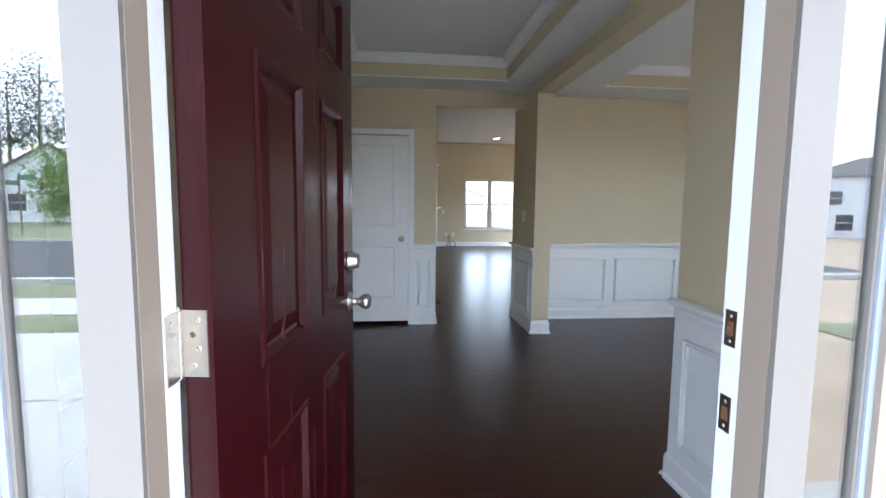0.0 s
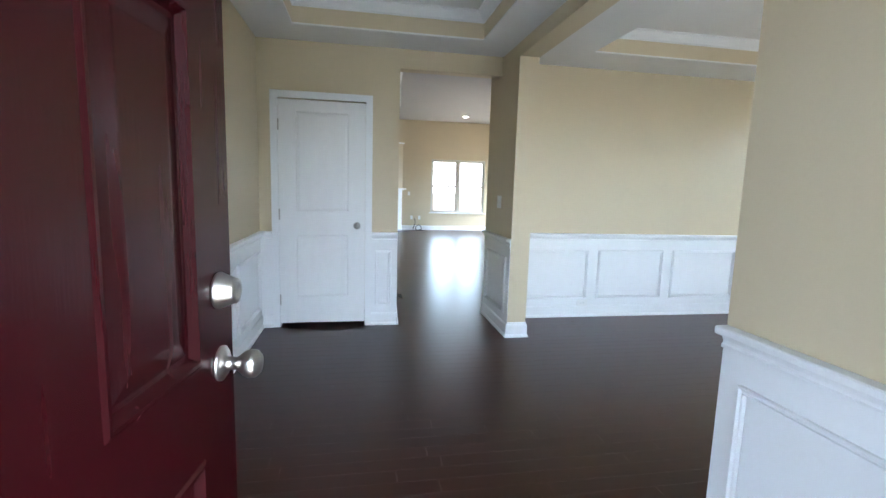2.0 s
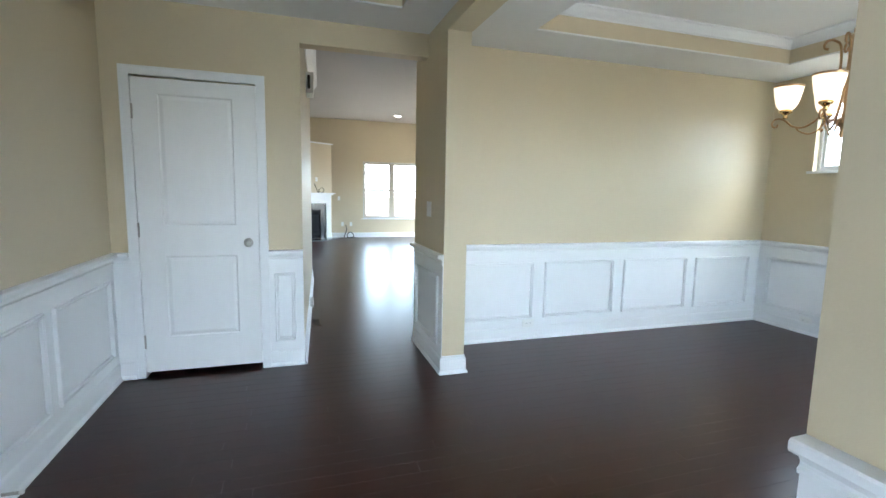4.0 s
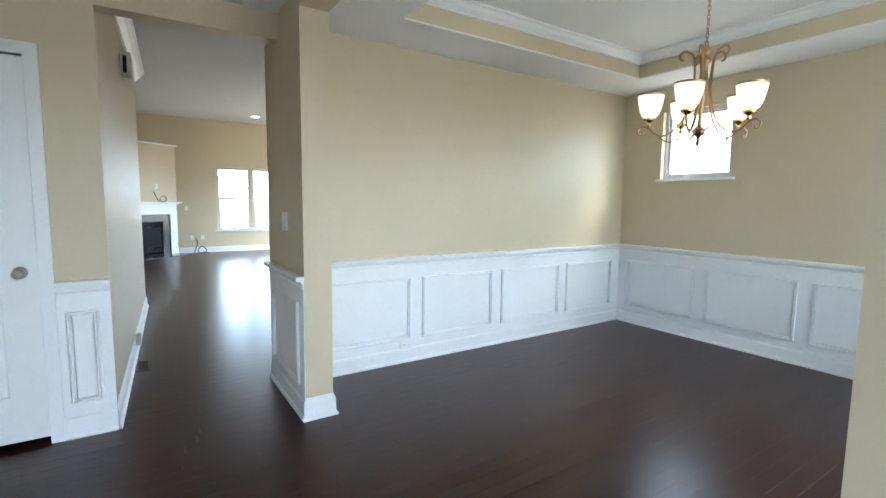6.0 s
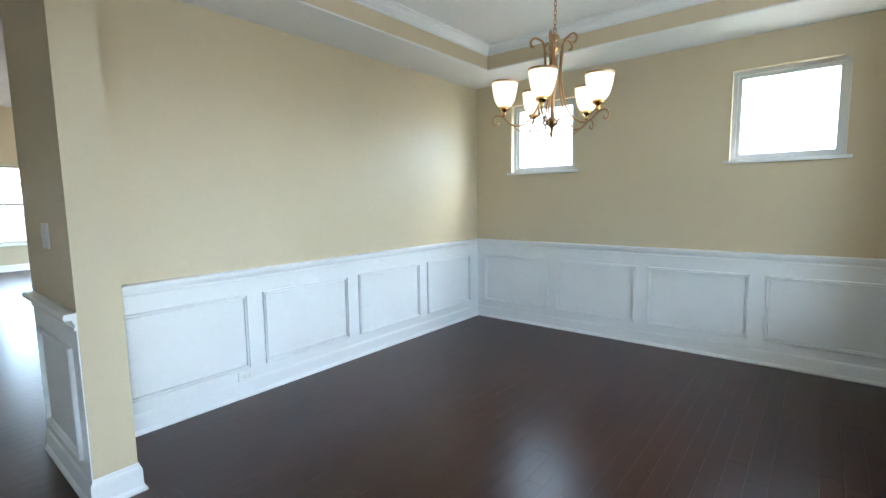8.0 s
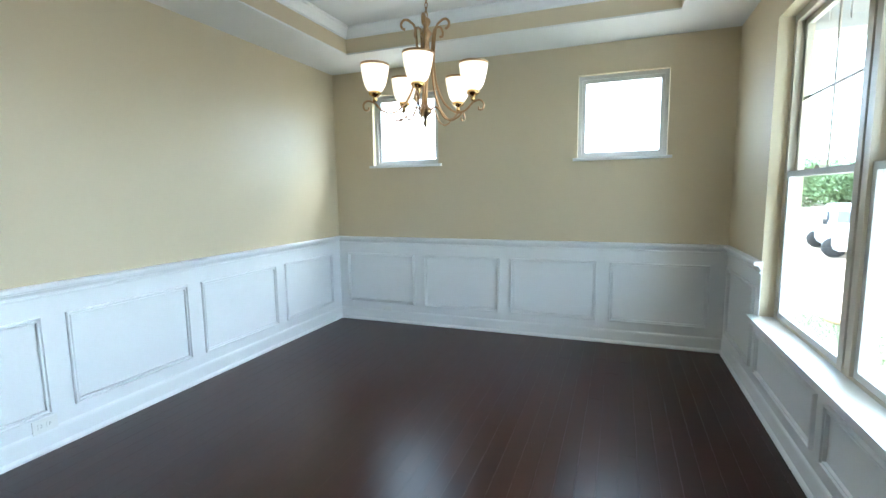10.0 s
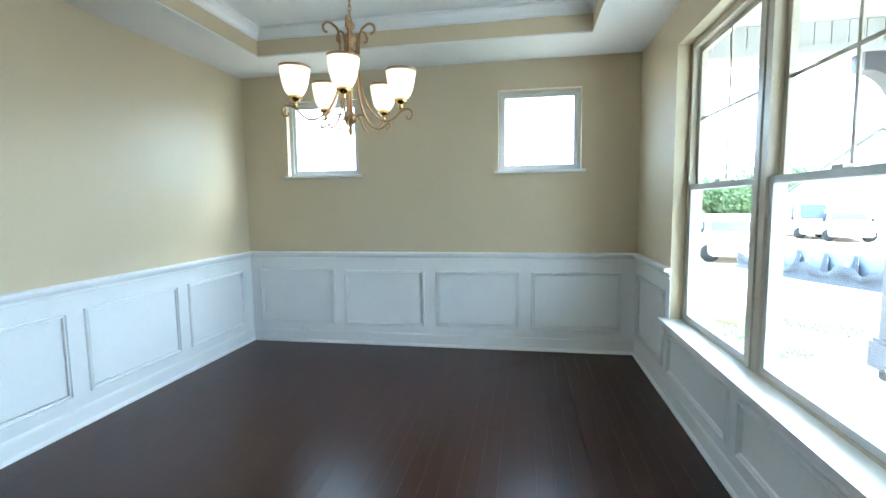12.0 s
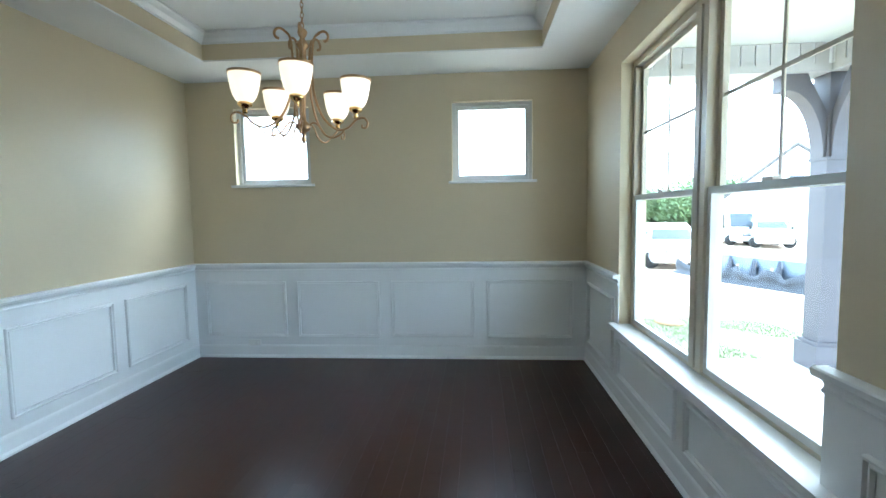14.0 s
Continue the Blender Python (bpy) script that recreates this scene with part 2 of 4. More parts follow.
CHAIR = [(0, -0.006), (0.014, -0.006), (0.015, 0.004), (0.009, 0.010), (0.009, 0.018), (0.014, 0.028), (0.019, 0.034), (0.019, 0.041), (0.042, 0.042), (0.046, 0.048), (0.046, 0.064), (0.041, 0.069), (0, 0.070)]
BASE = [(0, 0), (0.026, 0), (0.026, 0.012), (0.018, 0.024), (0.014, 0.028), (0.014, 0.100), (0.012, 0.112), (0.006, 0.122), (0.004, 0.134), (0, 0.136)]
CROWN = [(0, 0), (0.010, 0), (0.012, 0.012), (0.022, 0.020), (0.040, 0.034), (0.052, 0.052), (0.060, 0.062), (0.072, 0.066), (0.074, 0.080), (0, 0.080)]


def panel_frame(bm, origin, along, normal, u0, u1, z0, z1, w=0.030):
    """Picture-frame moulding on a wall: four mitred strips with a rounded section."""
    o, al, nm = Vector(origin), Vector(along), Vector(normal)
    sec = [(0, 0.0), (0.0, 0.012), (0.003, 0.018), (0.009, 0.0185), (0.0115, 0.007), (0.0165, 0.006), (0.019, 0.0135), (0.024, 0.0135), (0.0265, 0.0), (w, 0.0)]
    rings = [[bm.verts.new(o + al * u + nm * h + Vector((0, 0, z))) for u, z in ((u0 + i, z0 + i), (u1 - i, z0 + i), (u1 - i, z1 - i), (u0 + i, z1 - i))] for i, h in sec]
    for a, b in zip(rings, rings[1:]):
        for k in range(4):
            bm.faces.new((a[k], a[(k + 1) % 4], b[(k + 1) % 4], b[k]))
    bm.verts.ensure_lookup_table()


def wall(name, axis, a0, a1, t0, t1, z0, z1, material, label, openings=(), parent=None):
    """A wall along 'x' or 'y' from a0 to a1, from t0 to t1 across, with openings (a0, a1, z0, z1) through it."""
    bm = bmesh.new()
    cuts = sorted({a0, a1, *[v for o in openings for v in o[:2]]})
    for c0, c1 in zip(cuts, cuts[1:]):
        spans = sorted((o[2], o[3]) for o in openings if o[0] <= c0 and o[1] >= c1)
        z = z0
        for s0, s1 in [*spans, (z1, z1)]:
            if s0 > z + 1e-6:
                if axis == "x":
                    box(bm, c0, c1, t0, t1, z, s0)
                else:
                    box(bm, t0, t1, c0, c1, z, s0)
            z = max(z, s1)
    ob = part(name, bm, material, parent)
    return tagged(ob, label, "wall", kind="structure") if parent is None else ob


# ---- structure: plan in metres ----
WL, WR = 2.555, 4.470                                       # the wide window's opening
XT, XL, XC, XB, XE = 1.490, -0.605, 1.575, 1.745, 5.385      # foyer left face, partition faces, dining east face
YD, YF, YS, YP, YK, YB = 1.095, 1.935, 2.40, 4.93, 5.404, 5.535   # door wall, front wall, stub end, partition start, closet wall, back wall
HIGH_WINDOWS = (4.385, 2.404)                               # where the small high windows begin
SOFFIT, TRAY, BEAM = 2.530, 2.740, 2.419
YFAR, HIGH = 15.25, 3.30

wall("wall_west", "y", 0.965, YK + 0.8, XL - 0.12, XL, 0, SOFFIT, tan_paint, "tan painted foyer wall above white wainscot")
wall("wall_entry", "x", XL - 0.12, XT, 0.965, YD, 0, SOFFIT, tan_paint, "tan painted entry wall round the front door", [(-0.352, 0.914, 0, 2.16)])
wall("wall_stub", "y", 0.965, YS, XT, XB, 0, SOFFIT, tan_paint, "short tan painted partition beside the front door")
wall("wall_front", "x", XB, XE + 0.15, 1.76, YF, -0.1, SOFFIT, tan_paint, "tan painted dining room wall with a wide twin window", [(WL, WR, 0.52, 2.285)])
wall("wall_east", "y", 1.76, YB + 0.13, XE, XE + 0.15, 0, SOFFIT, tan_paint, "tan painted dining room wall with two small high windows",
     [(a, a + 0.70, 1.595, 2.287) for a in HIGH_WINDOWS])
wall("wall_north", "x", XB, XE, YB, YB + 0.13, 0, SOFFIT, tan_paint, "plain tan painted dining room wall above white wainscot")
wall("wall_partition", "y", YP, YB + 0.25, XC, XB, 0, BEAM, tan_paint, "tan painted partition end between foyer and dining room")
wall("wall_closet", "x", XL - 0.12, 0.62, YK, YK + 0.12, 0, SOFFIT, tan_paint, "tan painted closet wall beside the hallway", [(-0.443, 0.324, 0, 2.05)])
wall("wall_header", "x", 0.62, XC, YK, YK + 0.12, 2.36, SOFFIT, tan_paint, "tan painted header over the hallway opening")
HALL = pose(0.615, YK, 0, 0, 0, -2.9) @ pose(-0.62, -YK, 0)   # the hallway wall runs slightly askew
wall("wall_hall", "y", YK + 0.12, 8.95, 0.50, 0.62, 0, 2.82, tan_paint, "tan painted hallway wall with a crown along its top").matrix_basis = HALL
wall("wall_beam", "y", YS, YP, XC, XB, BEAM, SOFFIT, tan_paint, "tan painted beam between foyer and dining room")
wall("wall_beam_end", "y", YP, YB, XC, XB, BEAM, SOFFIT, tan_paint, "tan painted beam end over the partition")
block("closet_back", (XL, 0.5, YK + 0.75, YK + 0.8, 0, SOFFIT), tan_paint)["kind"] = "structure"

# living room shell
wall("wall_living_far", "x", -4.0, 5.55, YFAR, YFAR + 0.15, 0, HIGH, tan_paint, "tan painted far living room wall with a twin window",
     [(2.425, 4.115, 0.54, 2.165)])
# the side wall openings are unseen additions that bring daylight into the living room
wall("wall_living_west", "y", 9.07, YFAR, -4.15, -4.0, 0, HIGH, tan_paint, "tan painted living room side wall", [(11.0, 12.8, 0.6, 2.3)])
wall("wall_living_east", "y", YB + 0.13, YFAR, 5.42, 5.55, 0, HIGH, tan_paint, "tan painted living room side wall", [(10.2, 11.9, 0.2, 2.4), (12.4, 14.6, 0.2, 2.4)])
wall("wall_living_south", "x", XB, 5.42, YB + 0.13, YB + 0.25, 0, HIGH, tan_paint, "tan painted wall behind the dining room")
wall("wall_living_back", "x", -4.0, 0.70, 8.95, 9.07, 0, HIGH, tan_paint, "tan painted wall at the end of the hallway", [(0.40, 0.70, 2.86, HIGH)])
wall("wall_upper", "x", 0.30, XB, YK + 0.12, YK + 0.24, 2.40, HIGH, tan_paint, "tan painted wall over the hallway header")
wall("wall_upper_side", "y", YK + 0.24, 8.95, 0.30, 0.42, 2.86, HIGH, tan_paint, "tan painted wall over the hallway ledge")
block("hall_ledge", (0.42, 0.62, YK + 0.24, 8.95, 2.82, 2.84), white_paint)["kind"] = "structure"

# ceilings: a lowered soffit with a raised tray in each room
def tray_ceiling(name, x0, x1, y0, y1, tx0, tx1, ty0, ty1, label):
    bm = bmesh.new()
    box(bm, x0, tx0, y0, y1, SOFFIT, SOFFIT + 0.012)
    box(bm, tx1, x1, y0, y1, SOFFIT, SOFFIT + 0.012)
    box(bm, tx0, tx1, y0, ty0, SOFFIT, SOFFIT + 0.012)
    box(bm, tx0, tx1, ty1, y1, SOFFIT, SOFFIT + 0.012)
    box(bm, tx0 - 0.15, tx1 + 0.15, ty0 - 0.15, ty1 + 0.15, TRAY, TRAY + 0.1)
    tagged(part(name, bm, white_paint), label, "ceiling", kind="structure")
    riser = bmesh.new()
    z0, z1 = SOFFIT + 0.012, TRAY
    box(riser, tx0 - 0.1, tx0, ty0 - 0.1, ty1 + 0.1, z0, z1)
    box(riser, tx1, tx1 + 0.1, ty0 - 0.1, ty1 + 0.1, z0, z1)
    box(riser, tx0, tx1, ty0 - 0.1, ty0, z0, z1)
    box(riser, tx0, tx1, ty1, ty1 + 0.1, z0, z1)
    tagged(part(name + "_riser", riser, tan_paint), "tan painted riser round the raised tray ceiling", "ceiling", kind="structure")
    crown = bmesh.new()
    z = TRAY - 0.08
    moulding(crown, (tx0, ty0, z), (tx1, ty0, z), (0, 1, 0), CROWN, -1, -1)
    moulding(crown, (tx0, ty1, z), (tx1, ty1, z), (0, -1, 0), CROWN, -1, -1)
    moulding(crown, (tx0, ty0, z), (tx0, ty1, z), (1, 0, 0), CROWN, -1, -1)
    moulding(crown, (tx1, ty0, z), (tx1, ty1, z), (-1, 0, 0), CROWN, -1, -1)
    tagged(part("trim_" + name, crown, trim_white), "white crown moulding round the tray ceiling", "moulding", kind="structure")


tray_ceiling("ceiling_foyer", XL - 0.1, XC, 0.965, YK, -0.25, 1.270, 1.75, 4.98, "white foyer ceiling with a raised tray")
tray_ceiling("ceiling_dining", XB, XE + 0.1, 1.85, YB + 0.1, 2.285, 4.845, 2.398, 5.025, "white dining room ceiling with a raised tray")
block("ceiling_living", (-4.1, 5.5, YB + 0.1, YFAR + 0.1, HIGH, HIGH + 0.1), living_white)
tagged(bpy.data.objects["ceiling_living"], "high white living room ceiling", "ceiling", kind="structure")
block("ceiling_closet", (XL - 0.1, 0.62, YK + 0.12, YK + 0.8, SOFFIT, SOFFIT + 0.05), white_paint)["kind"] = "structure"

# house roof and slab, outside
block("floor_slab", (-4.15, 5.55, YB + 0.13, YFAR + 0.15, -0.25, -0.012), joint_dark)["kind"] = "structure"
tagged(block("floor", (XL - 0.1, XE + 0.1, 1.77, YB + 0.13, -0.25, -0.006), joint_dark), "dark hardwood plank floor", "floor", kind="structure")
block("foyer_slab", (XL - 0.1, XB - 0.01, 0.965, 1.77, -0.25, -0.006), joint_dark, bpy.data.objects["floor"])
block("roof", (-4.6, 5.9, 0.9, YFAR + 0.6, HIGH + 0.12, HIGH + 0.3), roof_grey)["kind"] = "structure"


# ---- wainscot ----
def wainscot(name, origin, along, normal, length, panels, label, rail=True, base=True, m0=-1, m1=-1, height=0.815, top=None, rail_span=None):
    """White panelled dado on a wall: board, chair rail, baseboard and framed panels (u0, u1, z0, z1)."""
    o, al, nm = Vector(origin), Vector(along), Vector(normal)
    bm = bmesh.new()
    moulding(bm, o, o + al * length, nm, [(0.001, 0.02), (0.006, 0.02), (0.006, height), (0.001, height)], 0, 0)
    ob = tagged(part(name, bm, trim_white), label, "wainscot", kind="structure")
    if rail:
        r0, r1 = rail_span or (0, length)
        bm = bmesh.new()
        moulding(bm, o + al * r0 + Vector((0, 0, height)), o + al * r1 + Vector((0, 0, height)), nm, CHAIR, m0, m1)
        part("chair_rail", bm, trim_white, ob)
    if base:
        bm = bmesh.new()
        moulding(bm, o, o + al * length, nm, BASE, m0, m1)
        part("baseboard", bm, trim_white, ob)
    for u0, u1, z0, z1 in panels:
        bm = bmesh.new()
        panel_frame(bm, o + nm * 0.006, al, nm, u0, u1, z0, z1)
        part("panel_moulding", bm, trim_white, ob)
    return ob


PZ0, PZ1 = 0.195, 0.713
DADO = "white painted panelled wainscot under a tan wall"
wainscot("wainscot_east", (XE, YB, 0), (0, -1, 0), (-1, 0, 0), YB - YF, [(u, v, PZ0, PZ1) for u, v in ((0.112, 0.878), (0.984, 1.750), (1.858, 2.614), (2.722, 3.480))], DADO)
wainscot("wainscot_north", (XB, YB, 0), (1, 0, 0), (0, -1, 0), XE - XB, [(u, v, PZ0, PZ1) for u, v in ((0.14, 0.885), (0.998, 1.752), (1.866, 2.638), (2.753, 3.480))], DADO, m0=0)
wainscot("wainscot_front", (XE, YF, 0), (-1, 0, 0), (0, 1, 0), XE - 4.445, [(0.12, 0.84, PZ0, PZ1)], DADO, m1=0)
wainscot("wainscot_window", (4.445, YF, 0), (-1, 0, 0), (0, 1, 0), 1.86, [(0.02, 0.935, PZ0, 0.452), (1.04, 1.84, PZ0, 0.452)], "white panelled wainscot under the window sill", rail=False, m0=0, m1=0, height=0.49)
wainscot("wainscot_front_corner", (2.585, YF, 0), (-1, 0, 0), (0, 1, 0), 2.585 - XB, [(0.15, 0.74, PZ0, PZ1)], DADO, m0=0)
wainscot("wainscot_stub", (XT, YD, 0), (0, 1, 0), (-1, 0, 0), YS - YD, [(0.20, 1.215, PZ0, PZ1)], DADO, m0=-1, m1=0)
wainscot("wainscot_partition", (XC, YP, 0), (0, 1, 0), (-1, 0, 0), 0.84, [(0.10, 0.72, PZ0, PZ1)], DADO, m0=0, m1=0)
wainscot("wainscot_west", (XL, YD, 0), (0, 1, 0), (1, 0, 0), YK - YD, [(0.1 + 0.84 * k, 0.1 + 0.84 * k + 0.74, PZ0, PZ1) for k in range(5)], DADO)
wainscot("wainscot_closet_side", (0.381, YK, 0), (1, 0, 0), (0, -1, 0), 0.239, [(0.036, 0.182, PZ0, PZ1)], DADO, m0=0, m1=0)
wainscot("wainscot_closet_corner", (XL, YK, 0), (1, 0, 0), (0, -1, 0), 0.105, [], DADO, m1=0)

trims = bmesh.new()
moulding(trims, (XC, YP, 0), (XB, YP, 0), (0, -1, 0), BASE, 1, 1)
moulding(trims, (XB, YP, 0), (XB, YB, 0), (1, 0, 0), BASE, 1, -1)
moulding(trims, (XT, YS, 0), (XB, YS, 0), (0, 1, 0), BASE, 1, 1)
moulding(trims, (XB, YF, 0), (XB, YS, 0), (1, 0, 0), BASE, -1, 1)
tagged(part("baseboard", trims, trim_white), "white baseboard round the partition ends", "baseboard", kind="structure")
trims = bmesh.new()
moulding(trims, (0.62, YK, 0), (0.62, 8.95, 0), (1, 0, 0), BASE, 1, 1)
tagged(part("baseboard", trims, trim_white, place=HALL), "white baseboard of the hallway", "baseboard", kind="structure")
trims = bmesh.new()
moulding(trims, (1.56, YFAR, 0), (5.42, YFAR, 0), (0, -1, 0), BASE, 0, 0)
tagged(part("baseboard", trims, trim_white), "white baseboard of the living room", "baseboard", kind="structure")
trims = bmesh.new()
moulding(trims, (0.62, YK + 0.24, 2.70), (0.62, 8.95, 2.70), (1, 0, 0), [(o * 1.4, u * 1.5) for o, u in CROWN], 0, 0)
tagged(part("trim_hall_crown", trims, trim_white, place=HALL), "white crown moulding along the hallway wall top", "moulding", kind="structure")
block("trim_block", (0.634, 0.672, 6.86, 6.93, 0.085, 0.175), trim_white, bevel=0.004, place=HALL)
tagged(bpy.data.objects["trim_block"], "small white block fixed on the hallway baseboard", "moulding", kind="structure")


# ---- doors ----
def panelled_slab(bm, w, h, t, panels, both=True, ring=((0.0, 0.0), (0.012, 0.010), (0.022, 0.012), (0.055, 0.004), (0.060, 0.003))):
    """A door slab, x 0..w, z 0..h, y -t/2..t/2, with moulded panels (x0, x1, z0, z1) on its faces."""
    xs = sorted({0, w, *[v for p in panels for v in p[:2]]})
    zs = sorted({0, h, *[v for p in panels for v in p[2:]]})
    for s in (-1, 1):
        y = s * t / 2
        for x0, x1 in zip(xs, xs[1:]):
            for z0, z1 in zip(zs, zs[1:]):
                if not any(p[0] <= x0 and p[1] >= x1 and p[2] <= z0 and p[3] >= z1 for p in panels):
                    bm.faces.new([bm.verts.new(c) for c in ((x0, y, z0), (x1, y, z0), (x1, y, z1), (x0, y, z1))])
        for x0, x1, z0, z1 in panels:
            rings = [[bm.verts.new(c) for c in ((x0 + i, y - s * d, z0 + i), (x1 - i, y - s * d, z0 + i), (x1 - i, y - s * d, z1 - i), (x0 + i, y - s * d, z1 - i))] for i, d in ring]
            for a, b in zip(rings, rings[1:]):
                for k in range(4):
                    bm.faces.new((a[k], a[(k + 1) % 4], b[(k + 1) % 4], b[k]))
            bm.faces.new(rings[-1])
    for a, b in (((0, 0), (0, h)), ((w, 0), (w, h)), ((0, 0), (w, 0)), ((0, h), (w, h))):
        bm.faces.new([bm.verts.new(c) for c in ((a[0], -t / 2, a[1]), (b[0], -t / 2, b[1]), (b[0], t / 2, b[1]), (a[0], t / 2, a[1]))])


def knob(parent, m, r=0.027, rose=0.033):
    """A round door knob; it stands out along its own z."""
    bm = bmesh.new()
    lathe(bm, [(rose, 0), (rose, 0.004), (rose * 0.8, 0.009), (0.013, 0.011), (0.012, 0.030), (0.016, 0.036), (r * 0.85, 0.044), (r, 0.055), (r * 0.96, 0.065), (r * 0.7, 0.073), (0.0001, 0.076)], m, 28)
    return part("door_knob", bm, nickel, parent, "satin nickel round knob", smooth=True)


# front door: dark red, six panels, standing open on hinges
DOOR_TURN, LOCK = 82.5, 0.890
door_1 = empty("door_1", "dark red six-panel front door standing open into the foyer", "door", pose(-0.103, 1.097, 0.012, 0, 0, DOOR_TURN), kind="structure")
rows_z = ((0.17, 0.815), (0.985, 1.572), (1.69, 1.91))
six = [(x0, x1, z0, z1) for z0, z1 in rows_z for x0, x1 in ((0.166, 0.430), (0.568, 0.815))]
bm = bmesh.new()
panelled_slab(bm, 0.945, 2.06, 0.045, six, ring=((0.0, 0.0), (0.006, -0.004), (0.012, -0.004), (0.024, 0.009), (0.032, 0.010), (0.064, 0.003), (0.068, 0.0025)))
part("slab", bm, red_paint, door_1, place=pose(0, 0.0225, 0))
knob(door_1, pose(LOCK, 0, 0.962, 90))
knob(door_1, pose(LOCK, 0.045, 0.962, -90))
for s in (1, -1):
    bm = bmesh.new()
    lathe(bm, [(0.034, 0), (0.034, 0.004), (0.031, 0.012), (0.024, 0.030), (0.023, 0.034), (0.012, 0.036), (0.011, 0.034), (0.0001, 0.034)], pose(LOCK, 0 if s == 1 else 0.045, 1.102, 90 * s), 28)
    part("deadbolt", bm, nickel, door_1, "satin nickel deadbolt", smooth=True)
block("latch_plate", (0.9445, 0.9465, 0.010, 0.035, 0.932, 0.992), nickel, door_1)
block("bolt_plate", (0.9445, 0.9465, 0.010, 0.035, 1.072, 1.132), nickel, door_1)


def hinge(parent, z, place):
    """A butt hinge: two leaves, knuckle and screws, on the door's edge and the jamb."""
    bm = bmesh.new()
    box(bm, -0.0025, 0.0, 0.008, 0.048, z - 0.051, z + 0.051)
    box(bm, -0.030, 0.0, 0.0478, 0.0502, z - 0.051, z + 0.051)
    leaf_ob = part("hinge", bm, nickel, parent, place=place)
    bm = bmesh.new()
    for k in range(5):
        lathe(bm, [(0.0065, z - 0.051 + 0.0205 * k), (0.0065, z - 0.051 + 0.0205 * k + 0.0195)], pose(-0.006, 0.0505, 0), 12)
    lathe(bm, [(0.0045, z - 0.054), (0.0045, z + 0.056)], pose(-0.006, 0.0505, 0), 10)
    part("knuckle", bm, nickel, leaf_ob)
    for k, (dy, dz) in enumerate(((0.016, 0.036), (0.024, 0.014), (0.016, -0.008), (0.024, -0.034))):
        bm = bmesh.new()
        lathe(bm, [(0.0048, 0), (0.0035, 0.0012), (0.0008, 0.0008)], pose(-0.0025, dy + 0.006, z + dz, 0, -90), 10)
        part("screw", bm, dark_metal if k == 1 else nickel, leaf_ob)


HINGES = (0.22, 1.083, 1.84)
for z in HINGES:
    hinge(door_1, z, None)

# front door frame with sidelights
frame_1 = empty("door_frame", "white front door frame with two narrow glass sidelights", "door frame", kind="structure")
JL, JR = -0.152, 0.714
for s, x in ((-1, JL), (1, JR)):
    block("jamb", (*sorted((x, x + s * 0.030)), 1.050, 1.093, 0, 2.07), jamb_white_shaded, frame_1, bevel=0.002)
    block("stop", (*sorted((x, x + s * 0.030)), 0.996, 1.049, 0, 2.07), jamb_clay_shaded, frame_1, "clay grey jamb stop", bevel=0.003)
    block("mullion_post", (*sorted((x + s * 0.001, x + s * 0.066)), 0.985, 0.995, 0, 2.12), jamb_post_shaded, frame_1, bevel=0.004)
    block("post_core", (*sorted((x + s * 0.0305, x + s * 0.064)), 0.9955, 1.092, 0, 2.12), jamb_white_shaded, frame_1)
    # sidelight: sash round a narrow pane
    g0, g1 = x + s * 0.064, x + s * 0.168
    a, b = sorted((g0, g1))
    block("sidelight_sill", (a, b, 0.975, 1.092, 0, 0.10), trim_white, frame_1)
    block("bead", (*sorted((g1 - s * 0.016, g1 - s * 0.010)), 0.990, 1.012, 0.1, 2.12), jamb_post_shaded, frame_1, bevel=0.003)
    block("gasket", (*sorted((g1 - s * 0.010, g1)), 0.985, 1.020, 0.1, 2.12), gasket_grey, frame_1, "slate grey glazing strip", bevel=0.003)
    block("outer_frame", (*sorted((g1, g1 + s * 0.032)), 0.975, 1.092, 0, 2.16), jamb_clay_shaded, frame_1, bevel=0.004)
    pane = block("pane", (a, b, 0.998, 1.002, 0.10, 2.12), side_glass, frame_1)
    pane.visible_shadow = False
block("head", (JL - 0.198, JR + 0.198, 0.972, 1.094, 2.07, 2.16), trim_white, frame_1, bevel=0.002)
block("threshold", (JL - 0.198, JR + 0.198, 0.93, 1.13, -0.03, 0.010), dark_metal, frame_1, bevel=0.004)
for z, name in ((1.110, "bolt_strike"), (0.966, "latch_strike")):
    st = block(name, (JR - 0.0016, JR + 0.0005, 1.062, 1.086, z - 0.030, z + 0.030), dark_metal, frame_1, "dark metal strike plate")
    block("pocket", (JR - 0.0022, JR - 0.0014, 1.067, 1.081, z - 0.012, z + 0.012), hole_wood, st)
    for dz in (-0.021, 0.021):
        part("screw", lathe(bmesh.new(), [(0.0034, 0), (0.0024, 0.0009), (0.0006, 0.0005)], pose(JR - 0.0016, 1.074, z + dz, 0, -90), 10), nickel, st)
for z in HINGES:
    jamb_leaf = block("jamb_leaf", (JL - 0.0005, JL + 0.0022, 1.055, 1.0935, z - 0.039, z + 0.063), nickel, frame_1, "satin nickel hinge leaf")
    for dy, dz in ((0.014, 0.048), (0.024, 0.025), (0.014, 0.0), (0.024, -0.024)):
        part("screw", lathe(bmesh.new(), [(0.0048, 0), (0.0035, 0.0012), (0.0008, 0.0008)], pose(JL + 0.0022, 1.055 + dy, z + dz, 0, 90), 10), nickel, jamb_leaf)
for xo in (JL - 0.265, JR + 0.195):
    bm = bmesh.new()
    box(bm, xo, xo + 0.07, YD, YD + 0.018, 0, 2.15)
    part("casing", bevelled(bm, 0.004), trim_white, frame_1)
